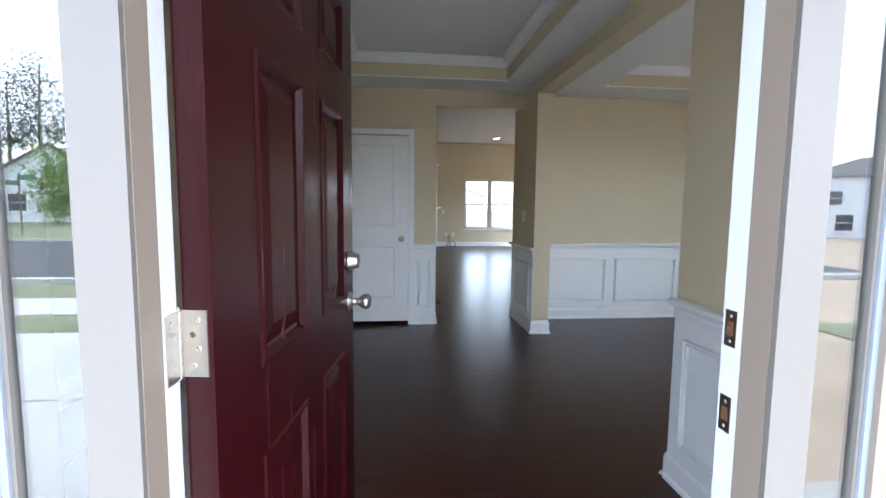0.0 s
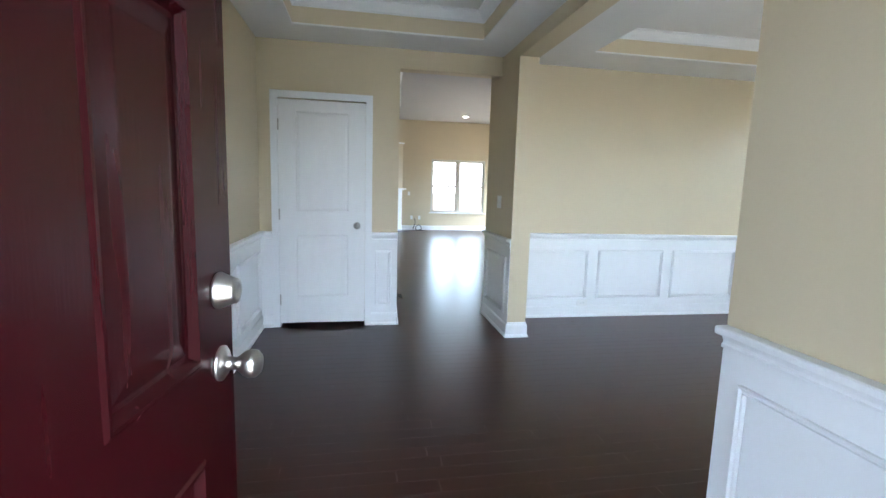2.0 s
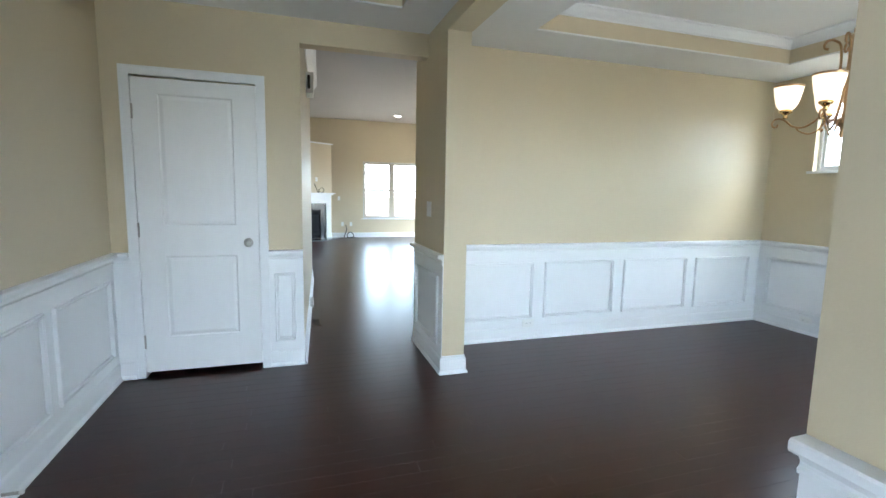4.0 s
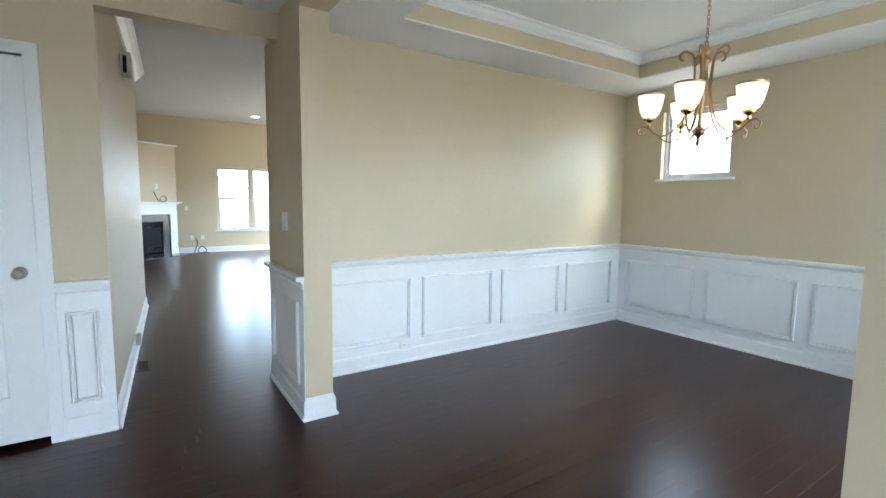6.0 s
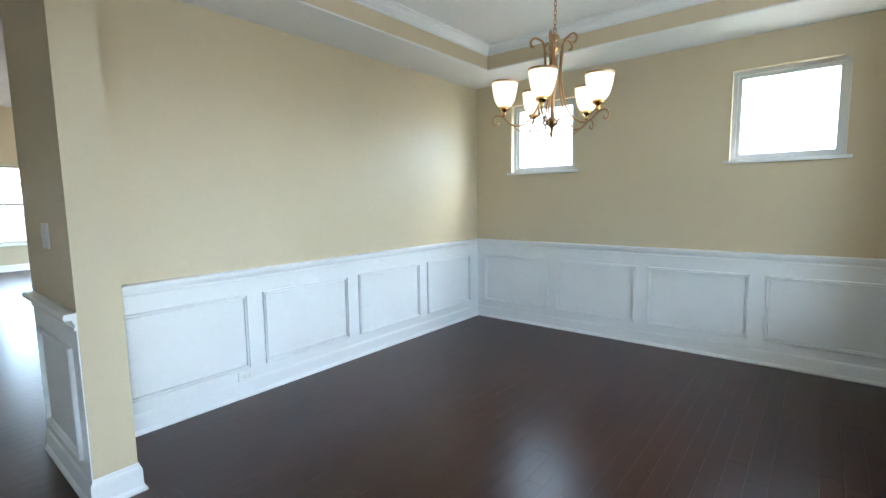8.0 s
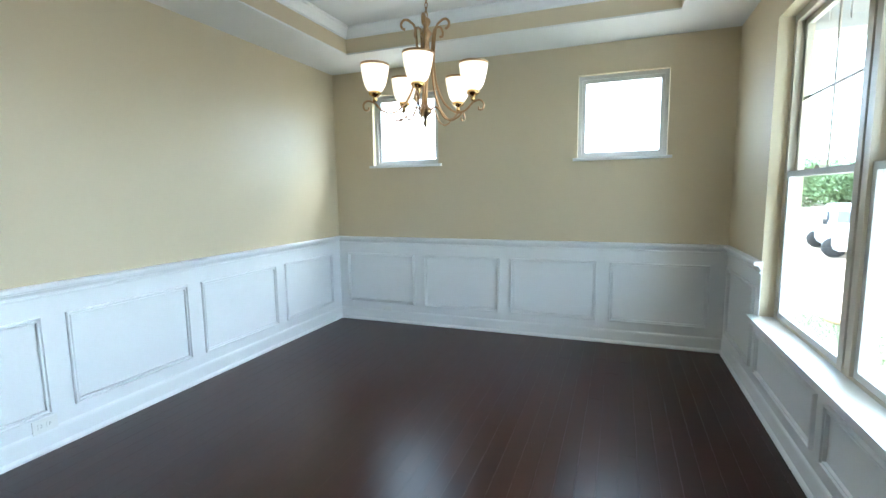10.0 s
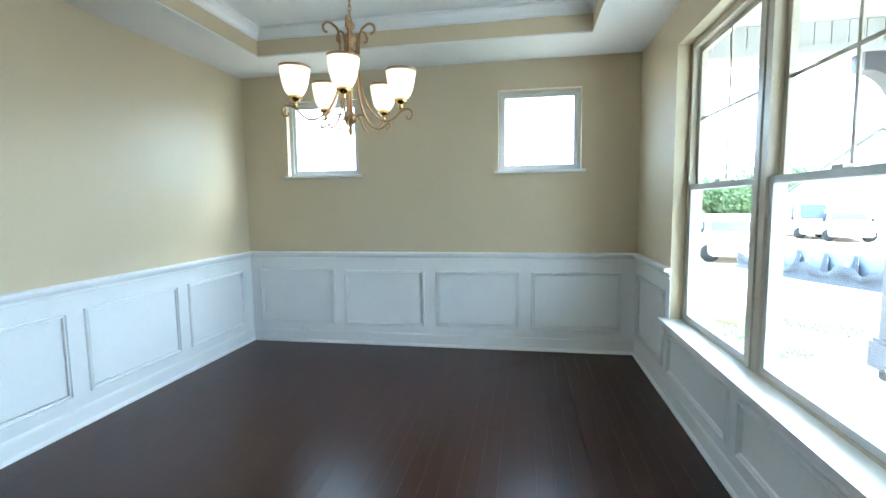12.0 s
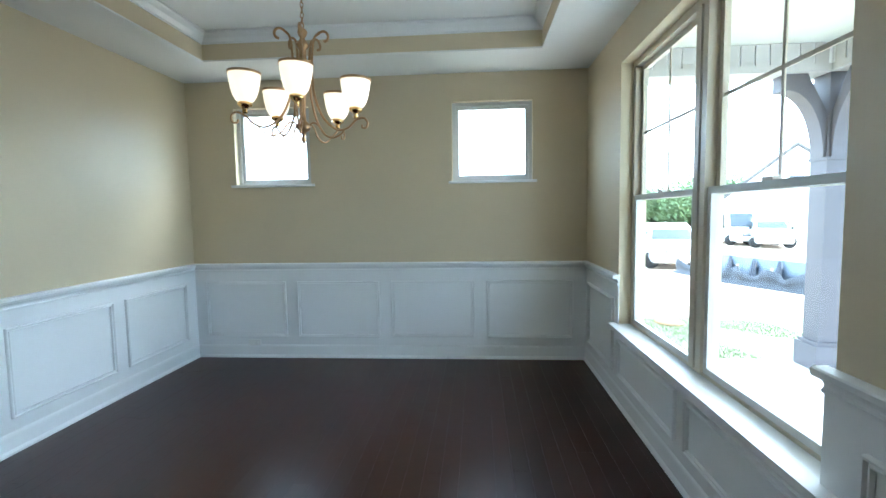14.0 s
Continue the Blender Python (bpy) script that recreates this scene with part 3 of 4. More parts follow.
block("head_casing", (JL - 0.265, JR + 0.265, YD, YD + 0.018, 2.15, 2.22), trim_white, frame_1, bevel=0.004)

# closet door
door_2 = empty("door_2", "closed white two-panel closet door with a nickel knob", "door", pose(-0.438, YK - 0.004, 0.038), kind="structure")
bm = bmesh.new()
panelled_slab(bm, 0.756, 2.0, 0.035, [(0.15, 0.606, 0.245, 0.815), (0.15, 0.606, 1.03, 1.90)], ring=((0.0, 0.0), (0.005, 0.005), (0.012, 0.006), (0.030, 0.002), (0.034, 0.0015)))
part("slab", bm, door_white, door_2, place=pose(0, 0.0175, 0))
knob(door_2, pose(0.684, 0, 0.905, 90), 0.026, 0.032)
for z in (0.22, 1.0, 1.78):
    bm = bmesh.new()
    lathe(bm, [(0.003, z - 0.049), (0.0065, z - 0.045), (0.0065, z + 0.045), (0.003, z + 0.049)], pose(0.003, -0.010, 0), 12)
    part("hinge", bm, nickel, door_2, smooth=True)
casing_2 = empty("door_frame", "white casing round the closet door", "door frame", kind="structure")
for x0, x1, z0, z1, nm in ((-0.500, -0.440, 0, 2.108, "casing"), (0.321, 0.381, 0, 2.108, "casing"), (-0.440, 0.321, 2.048, 2.108, "head_casing")):
    bm = bmesh.new()
    box(bm, x0, x1, YK - 0.020, YK, z0, z1)
    if nm == "casing":
        box(bm, x0 + (0.045 if x0 > 0 else 0.003), x1 - (0.003 if x0 > 0 else 0.045), YK - 0.024, YK - 0.019, z0, z1)
    else:
        box(bm, x0, x1, YK - 0.024, YK - 0.019, z0 + 0.045, z1 - 0.003)
    part(nm, bevelled(bm, 0.003), trim_white, casing_2)
for x0, x1 in ((-0.443, -0.4395), (0.3205, 0.324)):
    block("jamb", (x0, x1, YK, YK + 0.12, 0, 2.05), trim_white, casing_2)
block("closet_floor", (-0.443, 0.324, YK, YK + 0.75, -0.02, -0.001), joint_dark)["kind"] = "structure"


# ---- windows ----
def sash(name, parent, axis, a0, a1, c0, c1, z0, z1, w, material, glass=pane_glass, muntins=(0, 0), bar=0.016):
    """A sash in a wall along 'x' or 'y': four rails, a pane and muntin bars."""
    def bx(bm, u0, u1, t0, t1, v0, v1):
        box(bm, u0, u1, t0, t1, v0, v1) if axis == "x" else box(bm, t0, t1, u0, u1, v0, v1)
    bm = bmesh.new()
    bx(bm, a0, a0 + w, c0, c1, z0, z1)
    bx(bm, a1 - w, a1, c0, c1, z0, z1)
    bx(bm, a0 + w, a1 - w, c0, c1, z0, z0 + w)
    bx(bm, a0 + w, a1 - w, c0, c1, z1 - w, z1)
    s = part(name, bevelled(bm, 0.003, 1), material, parent)
    mid = (c0 + c1) / 2
    bm = bmesh.new()
    bx(bm, a0 + w - 0.003, a1 - w + 0.003, mid - 0.002, mid + 0.002, z0 + w - 0.003, z1 - w + 0.003)
    p = part("pane", bm, glass, s)
    p.visible_shadow = False
    nv, nh = muntins
    for k in range(nv):
        u = a0 + (a1 - a0) * (k + 1) / (nv + 1)
        bm = bmesh.new()
        bx(bm, u - bar / 2, u + bar / 2, mid + 0.003, mid + 0.009, z0 + w, z1 - w)
        part("muntin", bm, material, s)
    for k in range(nh):
        v = z0 + (z1 - z0) * (k + 1) / (nh + 1)
        bm = bmesh.new()
        bx(bm, a0 + w, a1 - w, mid + 0.0032, mid + 0.0088, v - bar / 2, v + bar / 2)
        part("muntin", bm, material, s)
    return s


def window_lining(parent, axis, a0, a1, c0, c1, z0, z1, w, material):
    bm = bmesh.new()
    for u0, u1, v0, v1 in ((a0, a0 + w, z0, z1), (a1 - w, a1, z0, z1), (a0 + w, a1 - w, z0, z0 + w), (a0 + w, a1 - w, z1 - w, z1)):
        box(bm, u0, u1, c0, c1, v0, v1) if axis == "x" else box(bm, c0, c1, u0, u1, v0, v1)
    return part("window_frame", bevelled(bm, 0.003, 1), material, parent)


def stool(parent, dims):
    return block("window_sill", dims, trim_white, parent, bevel=0.008)


window_1 = empty("window_1", "wide twin double-hung window with tan vinyl sashes and a white sill", "window", kind="structure")
window_lining(window_1, "x", WL, WR, 1.785, 1.855, 0.52, 2.285, 0.040, vinyl)
WM, MEET = (WL + WR) / 2, 1.400
for x0, x1 in ((WM - 0.0575, WM - 0.0105), (WM + 0.0105, WM + 0.0575)):
    block("mullion", (x0, x1, 1.780, 1.865, 0.560, 2.245), vinyl, window_1, bevel=0.004)
block("mullion_groove", (WM - 0.0105, WM + 0.0105, 1.785, 1.848, 0.560, 2.245), vinyl, window_1)
for a0, a1 in ((WL + 0.040, WM - 0.0575), (WM + 0.0575, WR - 0.040)):
    up = sash("upper_sash", window_1, "x", a0 + 0.004, a1 - 0.004, 1.788, 1.816, MEET - 0.015, 2.245, 0.030, vinyl, muntins=(1, 1))
    low = sash("lower_sash", window_1, "x", a0 + 0.004, a1 - 0.004, 1.822, 1.852, 0.560, MEET + 0.018, 0.031, vinyl_white)
    block("sash_lock", ((a0 + a1) / 2 - 0.03, (a0 + a1) / 2 + 0.03, 1.825, 1.852, MEET + 0.018, MEET + 0.032), vinyl, low, bevel=0.004)
stool(window_1, (WL - 0.06, WR + 0.03, 1.856, 1.995, 0.518, 0.545))
bm = bmesh.new()
moulding(bm, (WR, YF, 0.468), (WL - 0.03, YF, 0.468), (0, 1, 0), [(0, 0), (0.010, 0), (0.016, 0.02), (0.016, 0.05), (0, 0.05)])
part("apron", bm, trim_white, window_1)

for n, (a0, a1) in enumerate((a, a + 0.70) for a in HIGH_WINDOWS):
    win = empty("window_%d" % (n + 2), "small square high window with a white sill", "window", group="small high dining room windows", kind="structure")
    window_lining(win, "y", a0, a1, XE + 0.055, XE + 0.12, 1.595, 2.287, 0.030, vinyl_white)
    sash("sash", win, "y", a0 + 0.03, a1 - 0.03, XE + 0.07, XE + 0.10, 1.625, 2.257, 0.028, vinyl_white)
    stool(win, (XE - 0.032, XE + 0.056, a0 - 0.035, a1 + 0.035, 1.579, 1.602))

window_4 = empty("window_4", "twin double-hung living room window with a white sill", "window", kind="structure")
window_lining(window_4, "x", 2.425, 4.115, YFAR + 0.05, YFAR + 0.12, 0.54, 2.165, 0.035, vinyl_white)
block("mullion", (3.235, 3.305, YFAR + 0.045, YFAR + 0.12, 0.575, 2.13), vinyl, window_4, bevel=0.004)
for a0, a1 in ((2.46, 3.235), (3.305, 4.08)):
    sash("upper_sash", window_4, "x", a0, a1, YFAR + 0.085, YFAR + 0.112, 1.33, 2.13, 0.040, vinyl)
    sash("lower_sash", window_4, "x", a0, a1, YFAR + 0.055, YFAR + 0.082, 0.575, 1.385, 0.046, vinyl)
stool(window_4, (2.37, 4.17, YFAR - 0.05, YFAR + 0.055, 0.52, 0.545))
# side windows out of view, added only to brighten the living room
for n, (x0, x1, y0, y1, z0, z1) in enumerate(((5.46, 5.51, 10.2, 11.9, 0.2, 2.4), (5.46, 5.51, 12.4, 14.6, 0.2, 2.4), (-4.1, -4.05, 11.0, 12.8, 0.6, 2.3))):
    win = empty("window_%d" % (n + 5), "unseen white framed side window added to light the living room", "window", kind="structure")
    window_lining(win, "y", y0, y1, x0, x1, z0, z1, 0.04, vinyl_white)
    sash("sash", win, "y", y0 + 0.04, y1 - 0.04, x0, x1, z0 + 0.04, z1 - 0.04, 0.04, vinyl_white)


# ---- outside: ground, road, porch ----
def sheet(name, x0, x1, y0, y1, z, material, label, thick=0.05):
    return tagged(block(name, (x0, x1, y0, y1, z - thick, z), material), label, name.split("_")[0], kind="structure")


def ground_z(x):
    """The plot lies level round the house and falls away to the east."""
    return -0.32 - 0.68 * min(1.0, max(0.0, (x - 14.2) / 4.5))


bm = bmesh.new()
moulding(bm, (0, -900, 0), (0, 900, 0), (1, 0, 0), [(-900, -0.45), (-900, -0.32), (14.2, -0.32), (18.7, -1.0), (900, -1.0), (900, -1.2), (18.7, -1.2), (14.2, -0.45)])
tagged(part("ground", bm, dirt), "bare pale soil of a building plot", "ground", kind="structure")
sheet("lawn", -60, -7.2, -7.0, 12, -0.30, lawn, "mown lawn beside the driveway", 0.03)
sheet("lawn", -7.2, 3.0, -5.3, -4.3, -0.30, lawn, "narrow lawn strip by the sidewalk", 0.03)
sheet("lawn", -60, 3.0, -8.0, -6.6, -0.30, lawn, "grass verge between sidewalk and road", 0.03)
sheet("lawn", 5.84, 8.4, -4.2, 1.9, -0.30, lawn, "thin new grass beside the porch", 0.03)
sheet("lawn", -120, 10, -60, -19.2, -0.30, lawn, "lawns across the road", 0.03)
sheet("pavement", -60, 6.0, -6.55, -5.35, -0.285, concrete, "pale concrete sidewalk", 0.06)
sheet("driveway", -7.15, 1.8, -4.25, -0.48, -0.26, concrete, "pale concrete driveway and walk", 0.08)
sheet("road", -300, 12.5, -18.5, -8.3, -0.295, asphalt, "grey asphalt residential road", 0.06)
for y0, y1 in ((-8.29, -8.05), (-18.75, -18.51)):
    sheet("kerb", -300, 12.5, y0, y1, -0.20, concrete, "pale concrete kerb", 0.14)
sheet("joint", -7.15, 1.8, -2.22, -2.205, -0.2585, joint_dark, "dark saw-cut joint in the driveway", 0.002)
porch = tagged(block("porch", (-2.2, 5.80, -0.47, 0.955, -0.30, -0.12), concrete), "pale concrete porch slab", "porch", kind="structure")
block("slab", (1.76, 5.80, 0.957, 1.755, -0.30, -0.12), concrete, porch)
roof_p = tagged(block("porch_roof", (1.45, 5.92, -0.62, 1.755, 2.70, 2.78), porch_white), "pale panelled porch ceiling", "porch roof", kind="structure")
block("ceiling_panel", (-2.3, 1.448, -0.62, 0.962, 2.70, 2.78), porch_white, roof_p)
block("fascia", (-2.3, 5.92, -0.64, -0.622, 2.62, 2.87), ext_trim, roof_p)

beam_s = tagged(block("porch_beam", (1.45, 5.72, -0.36, -0.10, 2.50, 2.698), white_siding), "white porch beam clad with vertical boards", "beam", kind="structure")
beam_e = tagged(block("porch_beam", (5.49, 5.72, -0.098, 1.755, 2.50, 2.698), white_siding), "white porch beam clad with vertical boards", "beam", kind="structure")
block("trim_board", (5.465, 5.745, -0.38, 1.752, 2.46, 2.52), ext_trim, beam_e, bevel=0.004)
block("trim_board", (1.45, 5.46, -0.38, -0.08, 2.46, 2.52), ext_trim, beam_s, bevel=0.004)
for k in range(15):
    y = -0.07 + 0.12 * k
    block("board", (5.478, 5.489, y + 0.006, y + 0.114, 2.521, 2.696), ext_trim, beam_e, bevel=0.003)
for k in range(31):
    x = 5.45 - 0.12 * k
    block("board", (x - 0.114, x - 0.006, -0.099, -0.088, 2.521, 2.696), ext_trim, beam_s, bevel=0.003)

post = empty("porch_post", "square porch post with curved brackets, shade darkened into its grey", "post", pose(5.60, -0.20, -0.12))
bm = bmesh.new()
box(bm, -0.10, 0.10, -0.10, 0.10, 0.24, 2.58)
part("shaft", bevelled(bm, 0.006), ext_post_shaded, post)
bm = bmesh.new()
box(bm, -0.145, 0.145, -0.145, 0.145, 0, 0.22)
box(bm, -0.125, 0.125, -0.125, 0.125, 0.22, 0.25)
part("plinth", bevelled(bm, 0.006), ext_post_shaded, post)
block("collar", (-0.112, 0.112, -0.112, 0.112, 1.845, 1.870), ext_post_shaded, post, bevel=0.004)
for turn in (90, 180):
    bm = bmesh.new()
    outline = [(0.43 - 0.31 * math.sin(q), 1.87 + 0.57 * math.cos(q)) for q in [radians(4 + 8.6 * k) for k in range(11)]]
    outline += [(0.10, 1.872), (0.10, 2.25), (0.27, 2.578), (0.46, 2.578), (0.46, 2.44)]
    a = [bm.verts.new((x, -0.078, z)) for x, z in outline]
    b = [bm.verts.new((x, 0.078, z)) for x, z in outline]
    bm.faces.new(a)
    bm.faces.new(b)
    for k in range(len(a)):
        bm.faces.new((a[k], a[(k + 1) % len(a)], b[(k + 1) % len(a)], b[k]))
    part("bracket", bm, ext_post_shaded, post, place=pose(0, 0, 0, 0, 0, turn))


# ---- outside: plants, houses, vehicles ----
def tree(x, y, h, crown_r, crown_h, material, rng, label, leaves=900, size=0.35, trunk=None, gaps=0.0):
    """Tapered trunk, limbs, and a crown of many small leaf clumps with gaps."""
    t = empty("tree", label, "tree", pose(x, y, ground_z(x)))
    bm = bmesh.new()
    r = trunk or h * 0.018
    base = h - crown_h
    tube(bm, spline([(0, 0, 0), (0.02 * h * rng.uniform(-1, 1), 0.01 * h, base), (0.01 * h, -0.01 * h, h * 0.97)], 6), r, 8, 0.2)
    ends = []
    for k in range(14):
        z = base + crown_h * (k + 0.5) / 14 * 0.92
        a, reach = rng.uniform(0, 6.28), crown_r * rng.uniform(0.5, 1.0) * (1.0 - 0.55 * abs((z - base) / crown_h - 0.4))
        e = (reach * math.cos(a), reach * math.sin(a), z + reach * rng.uniform(0.1, 0.5))
        ends.append(Vector(e))
        tube(bm, spline([(0, 0, z - 0.1), (e[0] * 0.5, e[1] * 0.5, z + 0.1), e], 4), r * 0.3, 5, 0.3)
    part("trunk", bm, bark, t, smooth=True)
    verts, faces = [], []
    for k in range(leaves):
        c = rng.choice(ends) * rng.uniform(0.55, 1.1)
        c.z = c.z if c.z > base else base
        c = c + Vector((rng.gauss(0, 1), rng.gauss(0, 1), rng.gauss(0, 0.8))) * crown_r * (0.30 - gaps)
        n = Vector((rng.gauss(0, 1), rng.gauss(0, 1), rng.gauss(0.4, 1))).normalized()
        u = n.orthogonal().normalized()
        v = n.cross(u)
        s = size * rng.uniform(0.5, 1.2)
        i = len(verts)
        verts += [c - u * s, c - v * s * 0.5 + n * s * 0.15, c + u * s, c + v * s * 0.5 + n * s * 0.15]
        faces.append((i, i + 1, i + 2, i + 3))
    me = bpy.data.meshes.new("crown")
    me.from_pydata([tuple(p) for p in verts], [], faces)
    me.materials.append(material)
    ob = new("crown", me)
    ob.parent = t
    return t


def house(x, y, turn, w, d, h, ridge, wall_m, roof_m, label, windows=(), gable=True, door=None):
    """A house: body, gabled roof with eaves, windows with frames; its front faces its own -y."""
    hs = empty("house", label, "house", pose(x, y, ground_z(x), 0, 0, turn))
    bm = bmesh.new()
    if gable:
        pts = [(-w / 2, 0), (w / 2, 0), (w / 2, h), (0, h + ridge), (-w / 2, h)]
        a = [bm.verts.new((px, 0, pz)) for px, pz in pts]
        b = [bm.verts.new((px, d, pz)) for px, pz in pts]
        bm.faces.new(a)
        bm.faces.new(b)
        for k in range(5):
            bm.faces.new((a[k], a[(k + 1) % 5], b[(k + 1) % 5], b[k]))
    else:
        box(bm, -w / 2, w / 2, 0, d, 0, h)
    part("wall", bm, wall_m, hs)
    bm = bmesh.new()
    e, th = 0.45, 0.22
    if gable:
        for s in (-1, 1):
            sl = ridge / (w / 2)
            q = [(0, h + ridge + 0.05), (s * (w / 2 + e), h - e * sl + 0.05), (s * (w / 2 + e), h - e * sl + 0.05 + th), (0, h + ridge + 0.05 + th)]
            a = [bm.verts.new((px, -e, pz)) for px, pz in q]
            b = [bm.verts.new((px, d + e, pz)) for px, pz in q]
            bm.faces.new(a)
            bm.faces.new(b)
            for k in range(4):
                bm.faces.new((a[k], a[(k + 1) % 4], b[(k + 1) % 4], b[k]))
    else:
        top = [bm.verts.new((px, py, h + ridge)) for px, py in ((-w / 4, d / 2), (w / 4, d / 2))]
        low = [bm.verts.new((px, py, h)) for px, py in ((-w / 2 - e, -e), (w / 2 + e, -e), (w / 2 + e, d + e), (-w / 2 - e, d + e))]
        bm.faces.new((low[0], low[1], top[1], top[0]))
        bm.faces.new((low[2], low[3], top[0], top[1]))
        bm.faces.new((low[1], low[2], top[1]))
        bm.faces.new((low[3], low[0], top[0]))
        bm.faces.new(low)
    part("roof", bm, roof_m, hs)
    for wx, wz, ww, wh in windows:
        bm = bmesh.new()
        for x0, x1, z0, z1 in ((-0.09, 0, -0.09, wh + 0.09), (ww, ww + 0.09, -0.09, wh + 0.09), (0, ww, -0.09, 0), (0, ww, wh, wh + 0.09), (0, ww, wh / 2 - 0.03, wh / 2 + 0.03)):
            box(bm, wx + x0, wx + x1, -0.06, 0.02, wz + z0, wz + z1)
        fr = part("window", bm, white_siding, hs)
        block("pane", (wx, wx + ww, -0.025, 0.02, wz, wz + wh), dark_glass, fr)
    return hs


def wheel(parent, x, y, r):
    w = part("wheel", lathe(bmesh.new(), [(r * 0.55, -0.11), (r * 0.92, -0.11), (r, -0.06), (r, 0.06), (r * 0.92, 0.11), (r * 0.55, 0.11)], pose(x, y, r, 90), 20), tyre_rubber, parent, smooth=True)
    part("rim", lathe(bmesh.new(), [(0.03, -0.10), (r * 0.55, -0.095), (r * 0.57, 0.095), (0.03, 0.10)], pose(x, y, r, 90), 16), chrome, w)


def vehicle(name, x, y, turn, label, van=False):
    """A van or pickup; it faces its own -y. Body lofted from sections along its length."""
    v = empty(name, label, name.replace("_", " "), pose(x, y, ground_z(x), 0, 0, turn) @ Matrix.Scale(0.95, 4))
    H = 2.35 if van else 1.88
    # sections: y, half width low, half width top, z low, z waist, z top, half width roof
    sec = [(-2.55, 0.80, 0.36, 0.62, 0.95), (-2.45, 0.93, 0.30, 0.72, 1.05), (-1.55, 0.97, 0.30, 0.95, 1.16)]
    sec += [(-0.95, 0.98, 0.30, 1.05, H - 0.12), (-0.55, 0.98, 0.30, 1.05, H)] if van else [(-0.85, 0.98, 0.30, 1.05, H - 0.10), (-0.55, 0.98, 0.30, 1.05, H)]
    sec += [(2.65, 0.98, 0.30, 1.05, H), (2.72, 0.95, 0.34, 1.05, H - 0.06)] if van else [(0.95, 0.98, 0.30, 1.05, H - 0.05), (1.15, 0.98, 0.30, 1.05, 1.12), (2.75, 0.98, 0.34, 1.05, 1.10)]
    bm = bmesh.new()
    rings = []
    for sy, hw, z0, zw, zt in sec:
        top = hw * (0.80 if zt > 1.4 else 0.92)
        rings.append([bm.verts.new((px, sy, pz)) for px, pz in ((-hw * 0.94, z0), (hw * 0.94, z0), (hw, z0 + 0.15), (hw, zw), (top, zt - 0.06), (top - 0.08, zt), (-top + 0.08, zt), (-top, zt - 0.06), (-hw, zw), (-hw, z0 + 0.15))])
    for a, b in zip(rings, rings[1:]):
        for k in range(10):
            bm.faces.new((a[k], a[(k + 1) % 10], b[(k + 1) % 10], b[k]))
    bm.faces.new(rings[0])
    bm.faces.new(rings[-1])
    part("body", bm, car_white, v)
    bm = bmesh.new()
    ys, ye, zs, ze = (-1.50, -0.98, 1.22, H - 0.22) if van else (-1.48, -0.88, 1.22, H - 0.18)
    a = [bm.verts.new(c) for c in ((-0.82, ys - 0.05, zs), (0.82, ys - 0.05, zs), (0.70, ye - 0.05, ze), (-0.70, ye - 0.05, ze))]
    bm.faces.new(a)
    r = bmesh.ops.extrude_face_region(bm, geom=bm.faces[:])
    bmesh.ops.translate(bm, verts=[q for q in r["geom"] if isinstance(q, bmesh.types.BMVert)], vec=(0, 0.03, 0))
    part("windscreen", bm, dark_glass, v)
    for s in (-1, 1):
        block("side_window", (s * 0.955 - 0.03, s * 0.955 + 0.03, -0.75, 0.35, 1.12, H - 0.28), dark_glass, v, bevel=0.01)
        block("headlight", (s * 0.70 - 0.14, s * 0.70 + 0.14, -2.57, -2.50, 0.68, 0.86), chrome, v, bevel=0.02)
        block("mirror", (s * 1.08 - 0.07, s * 1.08 + 0.07, -1.15, -1.05, 1.12, 1.32), tyre_rubber, v, bevel=0.02)
        for wy in (-1.65, 1.70):
            wheel(v, s * 0.86, wy, 0.36)
    g = block("grille", (-0.50, 0.50, -2.585, -2.53, 0.66, 0.88), plate_slot, v, bevel=0.01)
    for k in range(3):
        block("bar", (-0.49, 0.49, -2.60, -2.58, 0.70 + 0.06 * k, 0.725 + 0.06 * k), chrome, g)
    block("bumper", (-0.92, 0.92, -2.68, -2.50, 0.40, 0.58), chrome, v, bevel=0.03)
    return v


vehicle("pickup_truck", 21.6, -5.1, -100, "white pickup truck parked on bare soil")
vehicle("van", 33.5, -14.2, -95, "white panel van parked at the road", True)
vehicle("pickup_truck", 31.0, -14.9, -112, "white pickup truck parked on the road")
rng_t = random.Random(11)
for k in range(46):
    a = radians(-37 + 24 * (k + rng_t.random()) / 46)
    d = rng_t.uniform(70, 100)
    tree(1.3 + d * math.cos(a), 2.9 + d * math.sin(a) + 2, rng_t.uniform(4.6, 6.4), rng_t.uniform(2.2, 3.2), rng_t.uniform(4.0, 5.2), leaf, rng_t, "leafy green tree at the edge of a wood", 1500, 0.30)
house(38.3, -21.2, -124, 12, 12, 2.0, 5.0, house_wrap, roof_grey, "white house under construction with a gable", ((-0.45, 3.95, 0.9, 0.8),))

# low silt fabric on stakes, with sheets behind it
fence = empty("silt_fence", "sagging grey silt fabric before pale blue sheets", "fence", pose(0, 0, -0.32))
fence_run = spline([(13.8, -2.35, 0), (12.6, -2.55, 0), (11.8, -2.75, 0), (11.1, -3.05, 0), (10.4, -3.35, 0), (9.0, -4.1, 0)], 10)
bm = bmesh.new()
ring = []
